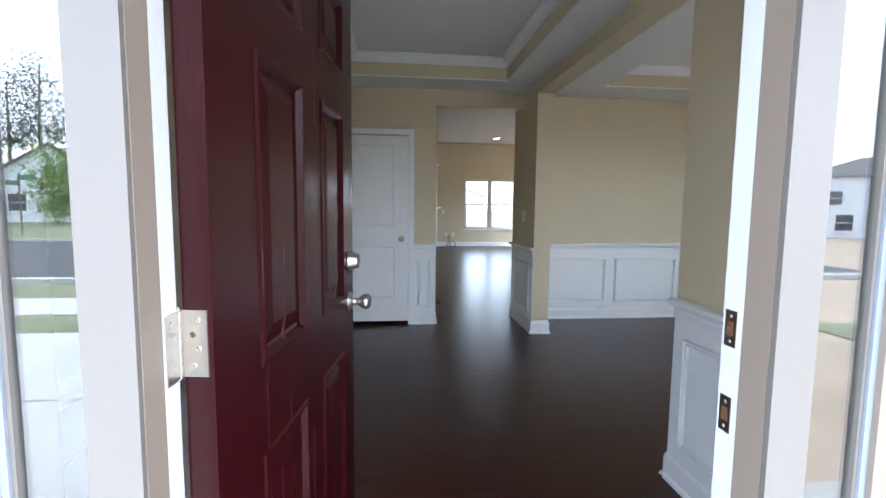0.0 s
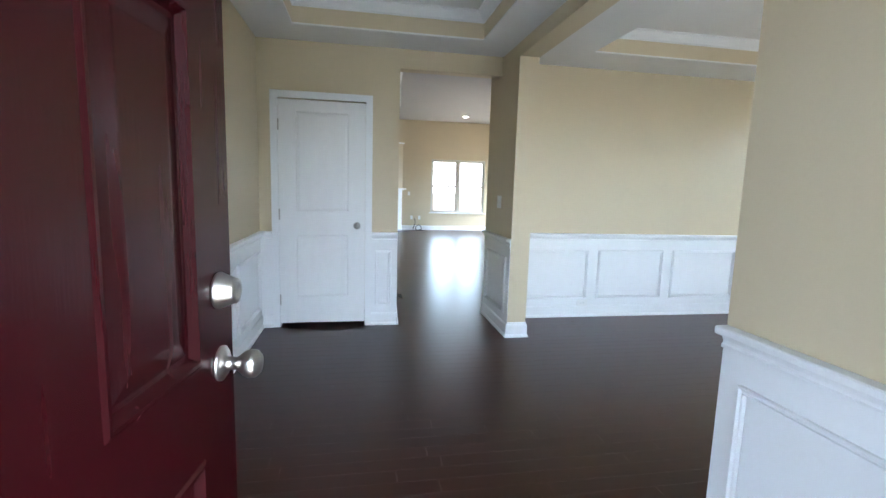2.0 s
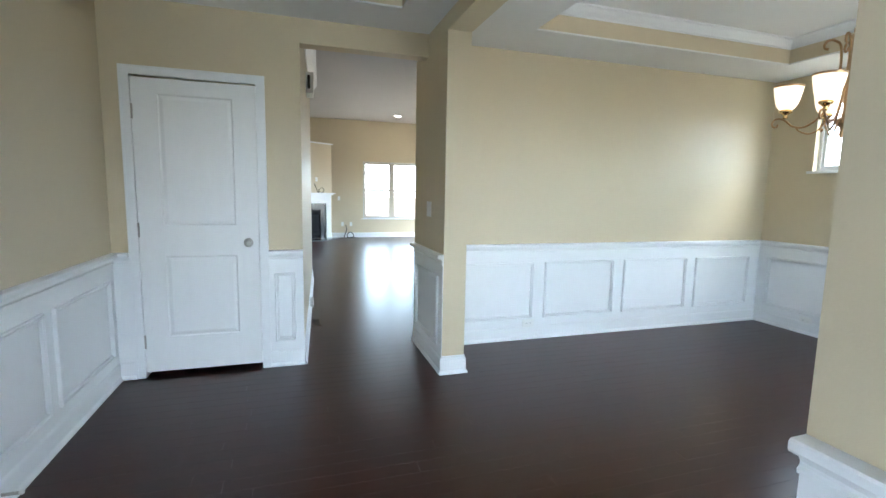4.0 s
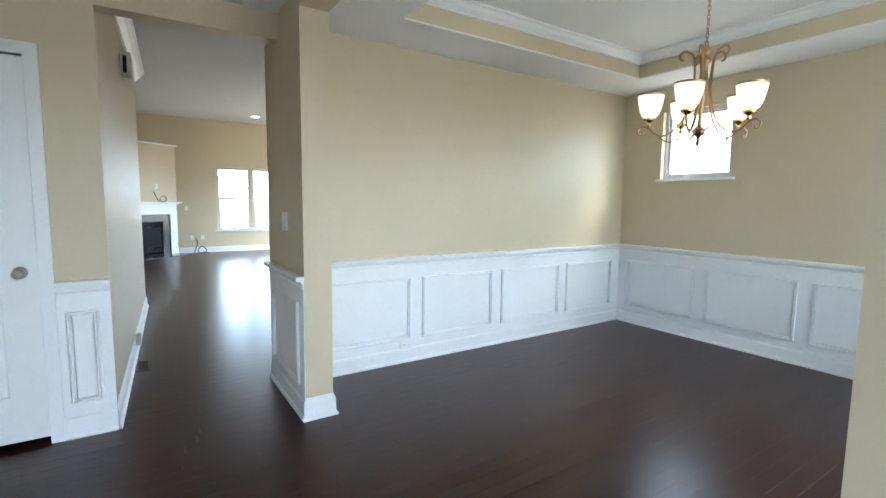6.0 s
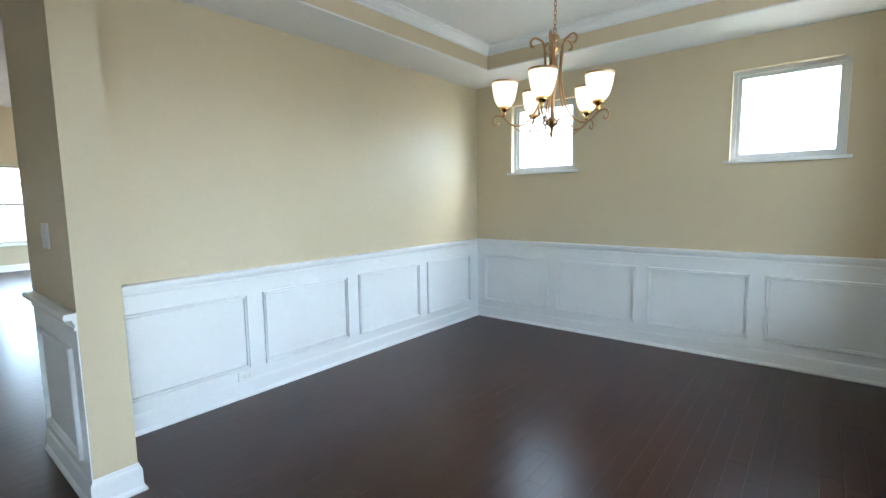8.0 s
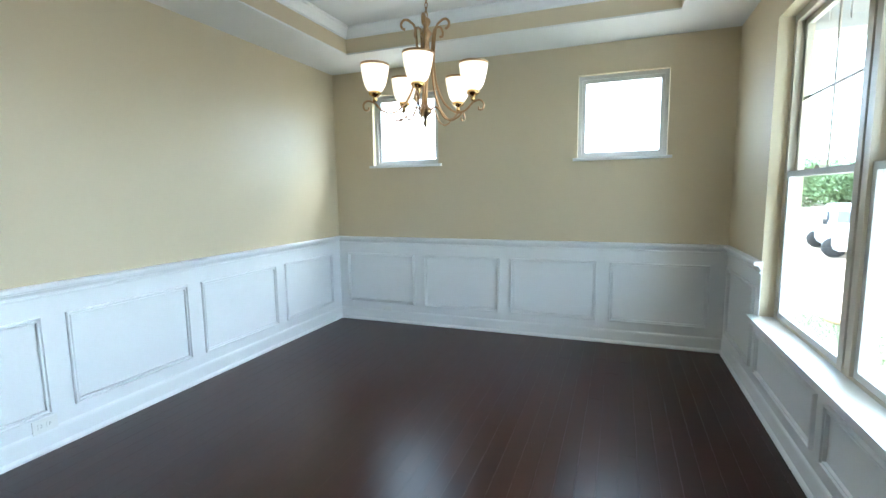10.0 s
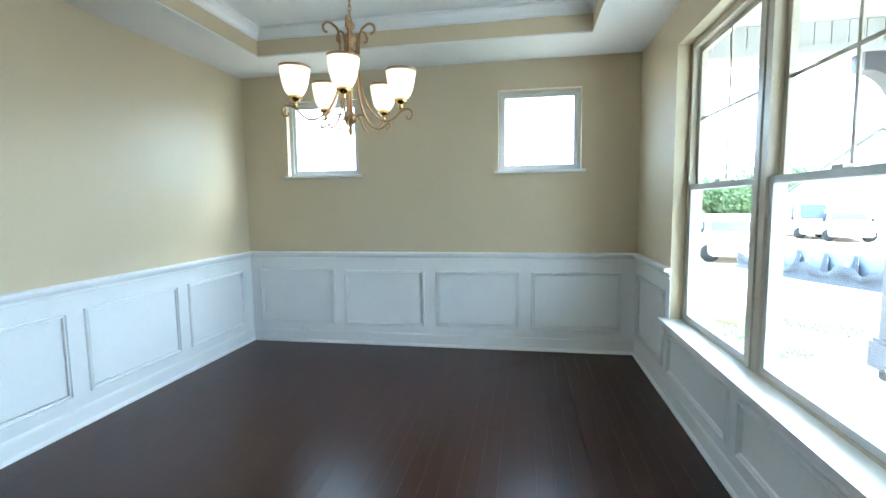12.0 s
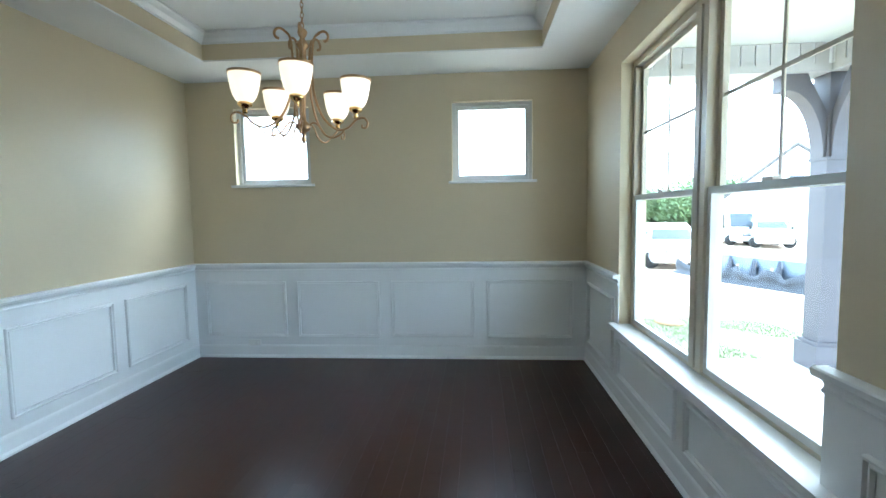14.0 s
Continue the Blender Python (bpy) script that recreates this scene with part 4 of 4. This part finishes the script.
for i, p in enumerate(fence_run):
    lean = 0.10 * math.sin(i * 0.9) + 0.05 * math.sin(i * 2.3)
    top = 0.30 + 0.09 * math.cos(i * 2 * math.pi / 10)
    ring.append([bm.verts.new((p.x, p.y + q[0] + lean * q[1] / 0.5, q[1])) for q in ((0.15, 0.0), (0.0, 0.06), (0.03, top * 0.5), (0.0, top))])
for a, b in zip(ring, ring[1:]):
    for k in range(3):
        bm.faces.new((a[k], a[k + 1], b[k + 1], b[k]))
cloth = part("fabric", bm, tarp_grey, fence, smooth=True)
thick = cloth.modifiers.new("thickness", "SOLIDIFY")
thick.thickness = 0.006
for p in fence_run[::10]:
    block("stake", (p.x - 0.02, p.x + 0.02, p.y - 0.07, p.y - 0.03, -0.05, 0.42), stake_wood, fence)
back_run = [Vector((p.x + 0.15, p.y - 0.75, 0)) for p in fence_run]
step = 8
for i in range(0, len(back_run) - step, step):
    run = back_run[i:i + step + 1]
    bm = bmesh.new()
    rows = []
    for q, p in enumerate(run):
        sag = 0.012 * math.sin(math.pi * q / step)
        rows.append([bm.verts.new((p.x, p.y - 0.03 * math.sin(q * 1.7 + i), 0.0)), bm.verts.new((p.x, p.y - 0.04 - 0.02 * math.sin(q * 2.1), 0.25)), bm.verts.new((p.x, p.y - 0.05, 0.52 - sag))])
    for a, b in zip(rows, rows[1:]):
        for k in range(2):
            bm.faces.new((a[k], b[k], b[k + 1], a[k + 1]))
    band = part("blue_sheet", bm, tarp_blue, fence, "pale blue plastic sheet", smooth=True)
    band.modifiers.new("thickness", "SOLIDIFY").thickness = 0.008
    c = run[-1]
    bm = bmesh.new()
    bm.faces.new([bm.verts.new(v) for v in ((c.x - 0.20, c.y + 0.05, 0.0), (c.x + 0.16, c.y + 0.05, 0.0), (c.x + 0.02, c.y + 0.02, 0.50), (c.x - 0.06, c.y + 0.02, 0.50))])
    flap = part("dark_flap", bm, tarp_dark, fence, "black fabric flap")
    flap.modifiers.new("thickness", "SOLIDIFY").thickness = 0.008
bm = bmesh.new()
bmesh.ops.create_icosphere(bm, subdivisions=3, radius=0.2)
for v in bm.verts:
    v.co = Vector((v.co.x * 1.2, v.co.y, max(-0.1, v.co.z * 0.35))) * (1 + 0.25 * noise.noise(v.co * 3))
tagged(part("soil_heap", bm, clay_orange, smooth=True, place=pose(8.0, 0.15, -0.30)), "small heap of orange clay on the soil", "soil heap")

# behind the walker, across the road
house(-26.8, -38.2, 142, 8.5, 11, 2.9, 3.1, white_siding, roof_grey, "white-sided house with a steep gable across the road", ((-2.6, 0.9, 1.0, 1.3), (1.5, 0.9, 1.0, 1.3), (-0.4, 3.6, 0.8, 0.8)))
house(-33.0, -35.5, 142, 7, 10, 2.8, 2.8, white_siding, roof_grey, "white-sided house wing across the road", ((-1.0, 0.9, 1.1, 1.3),))
house(39.3, -29.5, -130, 14, 11, 5.0, 1.9, house_wrap, roof_grey, "white two-storey house under construction", ((-5.2, 2.7, 0.9, 1.1), (-2.6, 2.7, 0.9, 1.1), (1.2, 2.7, 0.9, 1.1), (4.2, 2.7, 0.9, 1.1), (-5.0, 0.6, 1.1, 1.3), (-1.0, 0.2, 1.0, 1.9), (3.4, 0.6, 1.1, 1.3)), gable=False)
tree(-22.4, -32.8, 5.7, 1.7, 4.9, leaf_young, rng_t, "young bright green tree in front of a house", 3500, 0.16)
tree(-45.1, -64.3, 20, 4.6, 9.5, leaf_dull, rng_t, "tall sparse pine with bare limbs", 2600, 0.2, gaps=0.13)
tree(-47.6, -62.3, 17, 3.6, 8, leaf_dull, rng_t, "tall sparse pine with bare limbs", 2200, 0.2, gaps=0.13)
sign = empty("street_sign", "green street name signs on a dark post", "sign", pose(-17.4, -22.3, -0.32))
part("post", tube(bmesh.new(), [(0, 0, 0), (0, 0, 2.9)], 0.04), dark_metal, sign)
block("blade", (-0.05, 0.75, -0.02, 0.02, 2.62, 2.86), sign_green, sign)
block("blade", (-0.02, 0.02, -0.05, 0.75, 2.36, 2.58), sign_green, sign)

# behind the house, through the living room window
house(7.5, 80.0, 0, 16, 10, 3.2, 3.0, white_siding, roof_grey, "pale house beyond the back yard", ((-4, 1.0, 1.4, 1.4), (2, 1.0, 1.4, 1.4)))
house(-14.5, 82.0, 0, 13, 10, 3.2, 3.0, white_siding, roof_grey, "pale house beyond the back yard", ((-3, 1.0, 1.4, 1.4), (2, 1.0, 1.4, 1.4)))
back_wall = tagged(block("garden_wall", (-40, 40, 33.0, 33.3, -0.32, 0.9), brick_grey), "low grey wall behind the yard", "wall", kind="structure")

# grass beside the porch
gv, gf = [], []
rng_g = random.Random(5)
for k in range(30000):
    x, y = rng_g.uniform(5.86, 8.35), rng_g.uniform(-3.5, 1.6)
    if noise.noise(Vector((x * 0.9, y * 0.9, 0))) < -0.12:
        continue
    a, hgt = rng_g.uniform(0, 6.28), rng_g.uniform(0.015, 0.045)
    i = len(gv)
    gv += [(x - 0.004 * math.cos(a), y - 0.004 * math.sin(a), -0.30), (x + 0.004 * math.cos(a), y + 0.004 * math.sin(a), -0.30),
           (x + rng_g.uniform(-0.03, 0.03), y + rng_g.uniform(-0.03, 0.03), -0.30 + hgt)]
    gf.append((i, i + 1, i + 2))
me = bpy.data.meshes.new("grass")
me.from_pydata(gv, [], gf)
me.materials.append(grass_mat)
tagged(new("grass", me), "thin patchy new grass", "grass", kind="stuff")


# ---- dining room: chandelier ----
CX, CY = 3.725, 3.800
TILT = pose(0, 0, 2.335, 1.2, 0.6, 0) @ pose(0, 0, -2.34)   # it hangs slightly out of plumb
chandelier = empty("chandelier", "antique brass chandelier with five lit frosted glass shades", "chandelier", pose(CX, CY, 0))
part("canopy", lathe(bmesh.new(), [(0.012, TRAY - 0.060), (0.030, TRAY - 0.054), (0.060, TRAY - 0.028), (0.066, TRAY - 0.010), (0.066, TRAY - 0.001)], steps=28), bronze, chandelier, smooth=True)
z = TRAY - 0.064
k = 0
while z > 2.345:
    pts = [(0.008 * math.cos(a), 0, z - 0.017 + 0.017 * math.sin(a)) for a in [2 * math.pi * i / 12 for i in range(13)]]
    link = part("chain_link", tube(bmesh.new(), pts, 0.0024, 6), bronze, chandelier, smooth=True, place=pose(0, 0, 0, 0, 0, 90 * (k % 2)))
    z -= 0.0265
    k += 1
part("loop", tube(bmesh.new(), [(0.018 * math.cos(a), 0, 2.322 + 0.018 * math.sin(a)) for a in [2 * math.pi * i / 16 for i in range(17)]], 0.0035, 6), bronze, chandelier, smooth=True, place=TILT)
part("column", lathe(bmesh.new(), [(0.004, 2.305), (0.020, 2.30), (0.027, 2.285), (0.020, 2.266), (0.012, 2.255), (0.016, 2.245), (0.033, 2.225), (0.036, 2.215), (0.018, 2.195), (0.020, 2.15),
                                   (0.026, 2.09), (0.022, 2.03), (0.014, 1.95), (0.012, 1.86), (0.016, 1.825), (0.034, 1.81), (0.040, 1.795), (0.034, 1.78), (0.014, 1.765), (0.010, 1.745),
                                   (0.014, 1.728), (0.010, 1.712), (0.0005, 1.700)][::-1], steps=24), bronze, chandelier, smooth=True, place=TILT)
TURN0, RAD, CUP = 3.40, 0.288, 1.878
for k in range(5):
    a = math.degrees(TURN0 + k * 2 * math.pi / 5)
    turn = TILT @ pose(0, 0, 0, 0, 0, a)
    # main scrolled arm: from a curl at the top, down beside the column, out and up under the cup, ending in a curl
    arm_pts = [(0.118, 0, 2.232), (0.136, 0, 2.240), (0.140, 0, 2.264), (0.120, 0, 2.284), (0.090, 0, 2.276), (0.060, 0, 2.235), (0.050, 0, 2.08), (0.068, 0, 1.94), (0.115, 0, 1.835),
               (0.185, 0, 1.778), (0.245, 0, 1.785), (0.290, 0, 1.825), (0.330, 0, 1.835), (0.352, 0, 1.812), (0.345, 0, 1.785), (0.325, 0, 1.785), (0.322, 0, 1.800)]
    part("arm", tube(bmesh.new(), spline(arm_pts, 6), 0.0072, 8, 0.75), bronze, chandelier, smooth=True, place=turn)
    low = [(0.030, 0, 1.795), (0.055, 0, 1.815), (0.085, 0, 1.80), (0.115, 0, 1.755), (0.160, 0, 1.735), (0.205, 0, 1.752), (0.232, 0, 1.782)]
    part("lower_scroll", tube(bmesh.new(), spline(low, 6), 0.0056, 7, 0.8), bronze, chandelier, smooth=True, place=turn)
    tip = pose(CX, CY, 0) @ turn
    part("cup", lathe(bmesh.new(), [(0.010, CUP - 0.045), (0.014, CUP - 0.036), (0.010, CUP - 0.026), (0.022, CUP - 0.014), (0.034, CUP - 0.006), (0.036, CUP + 0.004), (0.030, CUP + 0.010)], pose(RAD, 0, 0), 20), brass, chandelier, smooth=True, place=turn)
    sh = [(0.028, 0.010), (0.044, 0.020), (0.058, 0.044), (0.067, 0.076), (0.074, 0.114), (0.079, 0.150)]
    shade = part("shade", lathe(bmesh.new(), [(r, CUP + u) for r, u in sh] + [(r - 0.004, CUP + u) for r, u in sh[::-1]], pose(RAD, 0, 0), 28), shade_glow, chandelier, "lit frosted glass bowl shade", smooth=True, place=turn)
    part("rim", lathe(bmesh.new(), [(0.0735, CUP + 0.149), (0.0810, CUP + 0.146), (0.0815, CUP + 0.158), (0.0735, CUP + 0.158)], pose(RAD, 0, 0), 28), bronze, shade, place=None)
    part("bulb", lathe(bmesh.new(), [(0.012, CUP + 0.02), (0.014, CUP + 0.05), (0.027, CUP + 0.085), (0.028, CUP + 0.10), (0.018, CUP + 0.122), (0.001, CUP + 0.128)], pose(RAD, 0, 0), 16), bulb_glow, shade, "lit bulb", smooth=True)


# ---- wall plates ----
def outlet(name, m, w, h, label, kind="outlet", rockers=0):
    """A cover plate on a wall; it stands out along its own z."""
    o = empty(name, label, kind, m)
    bm = bmesh.new()
    box(bm, -w / 2, w / 2, -h / 2, h / 2, 0, 0.006)
    part("plate", bevelled(bm, 0.0025), plate_white, o)
    if rockers:
        for k in range(rockers):
            x = (k - (rockers - 1) / 2) * 0.046
            block("rocker", (x - 0.015, x + 0.015, -0.032, 0.032, 0.006, 0.011), plate_white, o, bevel=0.002)
    else:
        for s in (-1, 1):
            r = block("receptacle", ((s * 0.020 - 0.015, s * 0.020 + 0.015, -0.015, 0.015, 0.006, 0.0085) if w > h else (-0.015, 0.015, s * 0.020 - 0.015, s * 0.020 + 0.015, 0.006, 0.0085)), plate_white, o, bevel=0.002)
            for q in (-0.005, 0.005):
                block("slot", ((s * 0.020 - 0.004, s * 0.020 + 0.004, q - 0.001, q + 0.001, 0.0085, 0.009) if w > h else (q - 0.001, q + 0.001, s * 0.020 - 0.004, s * 0.020 + 0.004, 0.0085, 0.009)), plate_slot, r)
    return o


outlet("power_outlet", pose(2.593, YB - 0.006, 0.148, 90), 0.115, 0.072, "white outlet laid sideways low on the wainscot")
outlet("power_outlet", pose(XE - 0.006, 4.98, 0.132, 90, 0, -90), 0.115, 0.072, "white outlet laid sideways low on the wainscot")
outlet("light_switch", pose(XC, 5.325, 1.197, 90, 0, -90), 0.116, 0.118, "white double rocker switch plate on the partition", "switch", 2)
outlet("power_outlet", pose(2.08, YFAR, 0.38, 90), 0.072, 0.115, "white outlet on the far living room wall")
outlet("power_outlet", pose(1.84, YFAR, 0.38, 90), 0.072, 0.115, "white outlet on the far living room wall")
outlet("light_switch", pose(1.745, YFAR, 1.11, 90), 0.072, 0.115, "white switch plate beside the fireplace", "switch", 1)

# door stop on the left baseboard, chime box, floor register
stop = empty("door_stop", "small spring door stop on the white baseboard", "door stop", pose(XL + 0.014, 4.02, 0.07))
part("spring", tube(bmesh.new(), [(0.002 + 0.0045 * k / 8, 0.006 * math.cos(k * 0.9), 0.006 * math.sin(k * 0.9)) for k in range(110)], 0.0016, 5), nickel, stop)
part("tip", lathe(bmesh.new(), [(0.008, 0.062), (0.009, 0.072), (0.006, 0.078)], pose(0, 0, 0, 0, 90), 12), plate_white, stop)
chime = empty("door_chime", "white door chime box high on the hallway wall", "door chime", HALL @ pose(0.62, 7.22, 2.44))
block("case", (0, 0.075, -0.15, 0.15, -0.09, 0.12), plate_white, chime, bevel=0.008)
block("grille", (0.016, 0.044, -0.153, -0.150, -0.05, 0.09), plate_slot, chime, "dark slot")
reg = empty("floor_register", "dark metal floor register beside the hallway wall", "vent", pose(0.745, 6.53, 0.0))
block("plate", (-0.05, 0.05, -0.13, 0.13, 0.0002, 0.005), dark_metal, reg, bevel=0.001)
for k in range(9):
    block("louvre", (-0.035, 0.035, -0.10 + 0.025 * k - 0.004, -0.10 + 0.025 * k + 0.004, 0.005, 0.007), plate_slot, reg)

# ---- living room: corner fireplace ----
FP = pose(1.545, YFAR, 0, 0, 0, 180 + 36.0)   # its own x runs along the diagonal wall, away from the far wall; y points into the corner
FW = 2.3
bm = bmesh.new()
for x0, x1, z0, z1 in ((0, 0.42, 0, 2.58), (1.30, FW, 0, 2.58), (0.42, 1.30, 0.80, 2.58)):
    box(bm, x0, x1, -0.30, 0.0, z0, z1)
tagged(part("wall_chimney", bm, tan_paint, place=FP @ pose(0, 0, 0, 0, 0, 0)), "tan painted diagonal chimney wall", "wall", kind="structure")
bm = bmesh.new()
box(bm, -0.05, FW, -0.32, 0.03, 2.58, 2.615)
tagged(part("trim_chimney_cap", bm, trim_white, place=FP), "white cap along the chimney wall top", "moulding", kind="structure")
fire = empty("fireplace", "white mantel with a black surround and firebox", "fireplace", FP)
for x0, x1 in ((0.07, 0.24), (1.48, 1.65)):
    bm = bmesh.new()
    box(bm, x0, x1, 0.0, 0.06, 0, 0.97)
    box(bm, x0 - 0.012, x1 + 0.012, 0.0, 0.075, 0, 0.16)
    part("pilaster", bevelled(bm, 0.004), trim_white, fire)
bm = bmesh.new()
box(bm, 0.07, 1.65, 0.0, 0.065, 0.97, 1.20)
part("frieze", bevelled(bm, 0.004), trim_white, fire)
bm = bmesh.new()
box(bm, 0.02, 1.70, 0.0, 0.20, 1.225, 1.26)
box(bm, 0.05, 1.67, 0.0, 0.13, 1.20, 1.225)
part("shelf", bevelled(bm, 0.005), trim_white, fire)
bm = bmesh.new()
for x0, x1, z0, z1 in ((0.24, 0.42, 0, 0.97), (1.30, 1.48, 0, 0.97), (0.42, 1.30, 0.80, 0.97)):
    box(bm, x0, x1, 0.001, 0.03, z0, z1)
part("surround", bm, black_slate, fire)
bm = bmesh.new()
box(bm, 0.42, 0.44, -0.40, 0.01, 0.02, 0.80)
box(bm, 1.28, 1.30, -0.40, 0.01, 0.02, 0.80)
box(bm, 0.44, 1.28, -0.40, -0.38, 0.02, 0.80)
box(bm, 0.44, 1.28, -0.38, 0.01, 0.02, 0.05)
box(bm, 0.44, 1.28, -0.38, 0.01, 0.77, 0.80)
part("firebox", bm, black_metal, fire)
for z in (0.08, 0.68):
    lou = block("louvre_panel", (0.45, 1.27, 0.005, 0.015, z, z + 0.10), black_metal, fire)
    for k in range(3):
        block("louvre", (0.46, 1.26, 0.015, 0.022, z + 0.012 + 0.03 * k, z + 0.026 + 0.03 * k), black_metal, lou)
block("glass_front", (0.45, 1.27, 0.0, 0.004, 0.19, 0.67), black_metal, fire, "black glass front")
block("hearth", (0.10, 1.62, 0.08, 0.50, 0.001, 0.014), black_slate, fire, bevel=0.003)
tagged(part("cable", tube(bmesh.new(), spline([(0.60, 0.012, 1.50), (0.58, 0.05, 1.40), (0.52, 0.08, 1.27), (0.40, 0.09, 1.27), (0.34, 0.09, 1.34), (0.42, 0.09, 1.40), (0.52, 0.10, 1.33), (0.48, 0.10, 1.266)], 6), 0.008), cable_black, smooth=True, place=FP), "loose black cable coil on the mantel", "cable")
outlet("power_outlet", FP @ pose(0.52, 0.0, 1.62, 90, 0, 180), 0.072, 0.115, "white outlet plate on the chimney wall")
tagged(part("cable", tube(bmesh.new(), spline([(1.93, YFAR - 0.01, 0.36), (1.95, YFAR - 0.06, 0.22), (1.88, YFAR - 0.12, 0.012), (2.02, YFAR - 0.20, 0.012), (2.14, YFAR - 0.16, 0.05), (2.06, YFAR - 0.12, 0.16), (1.96, YFAR - 0.16, 0.10), (1.98, YFAR - 0.24, 0.012), (2.2, YFAR - 0.26, 0.012)], 8), 0.012), cable_black, smooth=True), "loose dark cable coil on the floor by the wall", "cable")
outlet("power_outlet", pose(4.3, YFAR, 0.36, 90), 0.072, 0.115, "white outlet on the far living room wall")
lamp = empty("recessed_light", "lit round recessed ceiling light with a white ring", "ceiling light", pose(3.18, 14.1, HIGH))
part("ring", lathe(bmesh.new(), [(0.075, -0.004), (0.10, -0.006), (0.105, 0.0)], steps=28), plate_white, lamp, smooth=True)
part("lens", lathe(bmesh.new(), [(0.0005, -0.006), (0.076, -0.005)], steps=28), lamp_glow, lamp)


# ---- floor planks: rows along x, butted end to end ----
def plank_rows(x0, x1, y0, y1, width, rng, skip=()):
    y = y0
    while y < y1 - 0.02:
        w = min(width, y1 - y)
        x = x0 - rng.random() * 0.9
        while x < x1:
            ln = rng.choice((0.75, 0.95, 1.15, 1.35))
            a, b = max(x, x0), min(x + ln, x1)
            if b - a > 0.03 and not any(a < s[1] and b > s[0] and y + w > s[2] and y < s[3] for s in skip):
                yield a, b, y, y + w
            x += ln
        y += width


def plank_verts(ln, w):
    g, e, t = 0.0003, 0.0008, 0.0002
    return [(g, g, -0.006), (ln - g, g, -0.006), (ln - g, w - g, -0.006), (g, w - g, -0.006), (g, g, -t), (ln - g, g, -t), (ln - g, w - g, -t), (g, w - g, -t),
            (e, e, 0), (ln - e, e, 0), (ln - e, w - e, 0), (e, w - e, 0)]


PLANK_FACES = [(0, 1, 5, 4), (1, 2, 6, 5), (2, 3, 7, 6), (3, 0, 4, 7), (4, 5, 9, 8), (5, 6, 10, 9), (6, 7, 11, 10), (7, 4, 8, 11), (8, 9, 10, 11)]
plank_meshes = {}
rng = random.Random(4)
floor_ob = bpy.data.objects["floor"]
PLANK = 0.0905


def lay_plank(a, b, c, d):
    key = (round(b - a, 3), round(d - c, 4))
    if key not in plank_meshes:
        me = bpy.data.meshes.new("plank")
        me.from_pydata(plank_verts(b - a, d - c), [], PLANK_FACES)
        me.materials.append(floor_wood)
        plank_meshes[key] = me
    ob = new("plank", plank_meshes[key])
    ob.location = (a, c, 0)
    ob.parent = floor_ob


far_verts, far_faces = [], []


def lay_far(a, b, c, d):
    k = len(far_verts)
    far_verts.extend((x + a, y + c, z) for x, y, z in plank_verts(b - a, d - c))
    far_faces.extend(tuple(i + k for i in f) for f in PLANK_FACES)


count = 0
for a, b, c, d in plank_rows(XL, XE, YD, YB + 0.12, PLANK, rng):
    if d <= YF + 0.02:
        b = min(b, XB - 0.03)   # the foyer ends at the stub wall
        if b - a < 0.03:
            continue
    if c > 2.2 and count < 300:
        lay_plank(a, b, c, d)
        count += 1
    else:
        lay_far(a, b, c, d)
for a, b, c, d in plank_rows(-4.0, 5.42, YB + 0.12, YFAR, PLANK, rng):
    lay_far(a, b, c, d)
me = bpy.data.meshes.new("plank_field")
me.from_pydata(far_verts, [], far_faces)
me.materials.append(floor_wood_far)
field = new("plank_field", me)
field.parent = floor_ob
field["kind"] = "stuff"
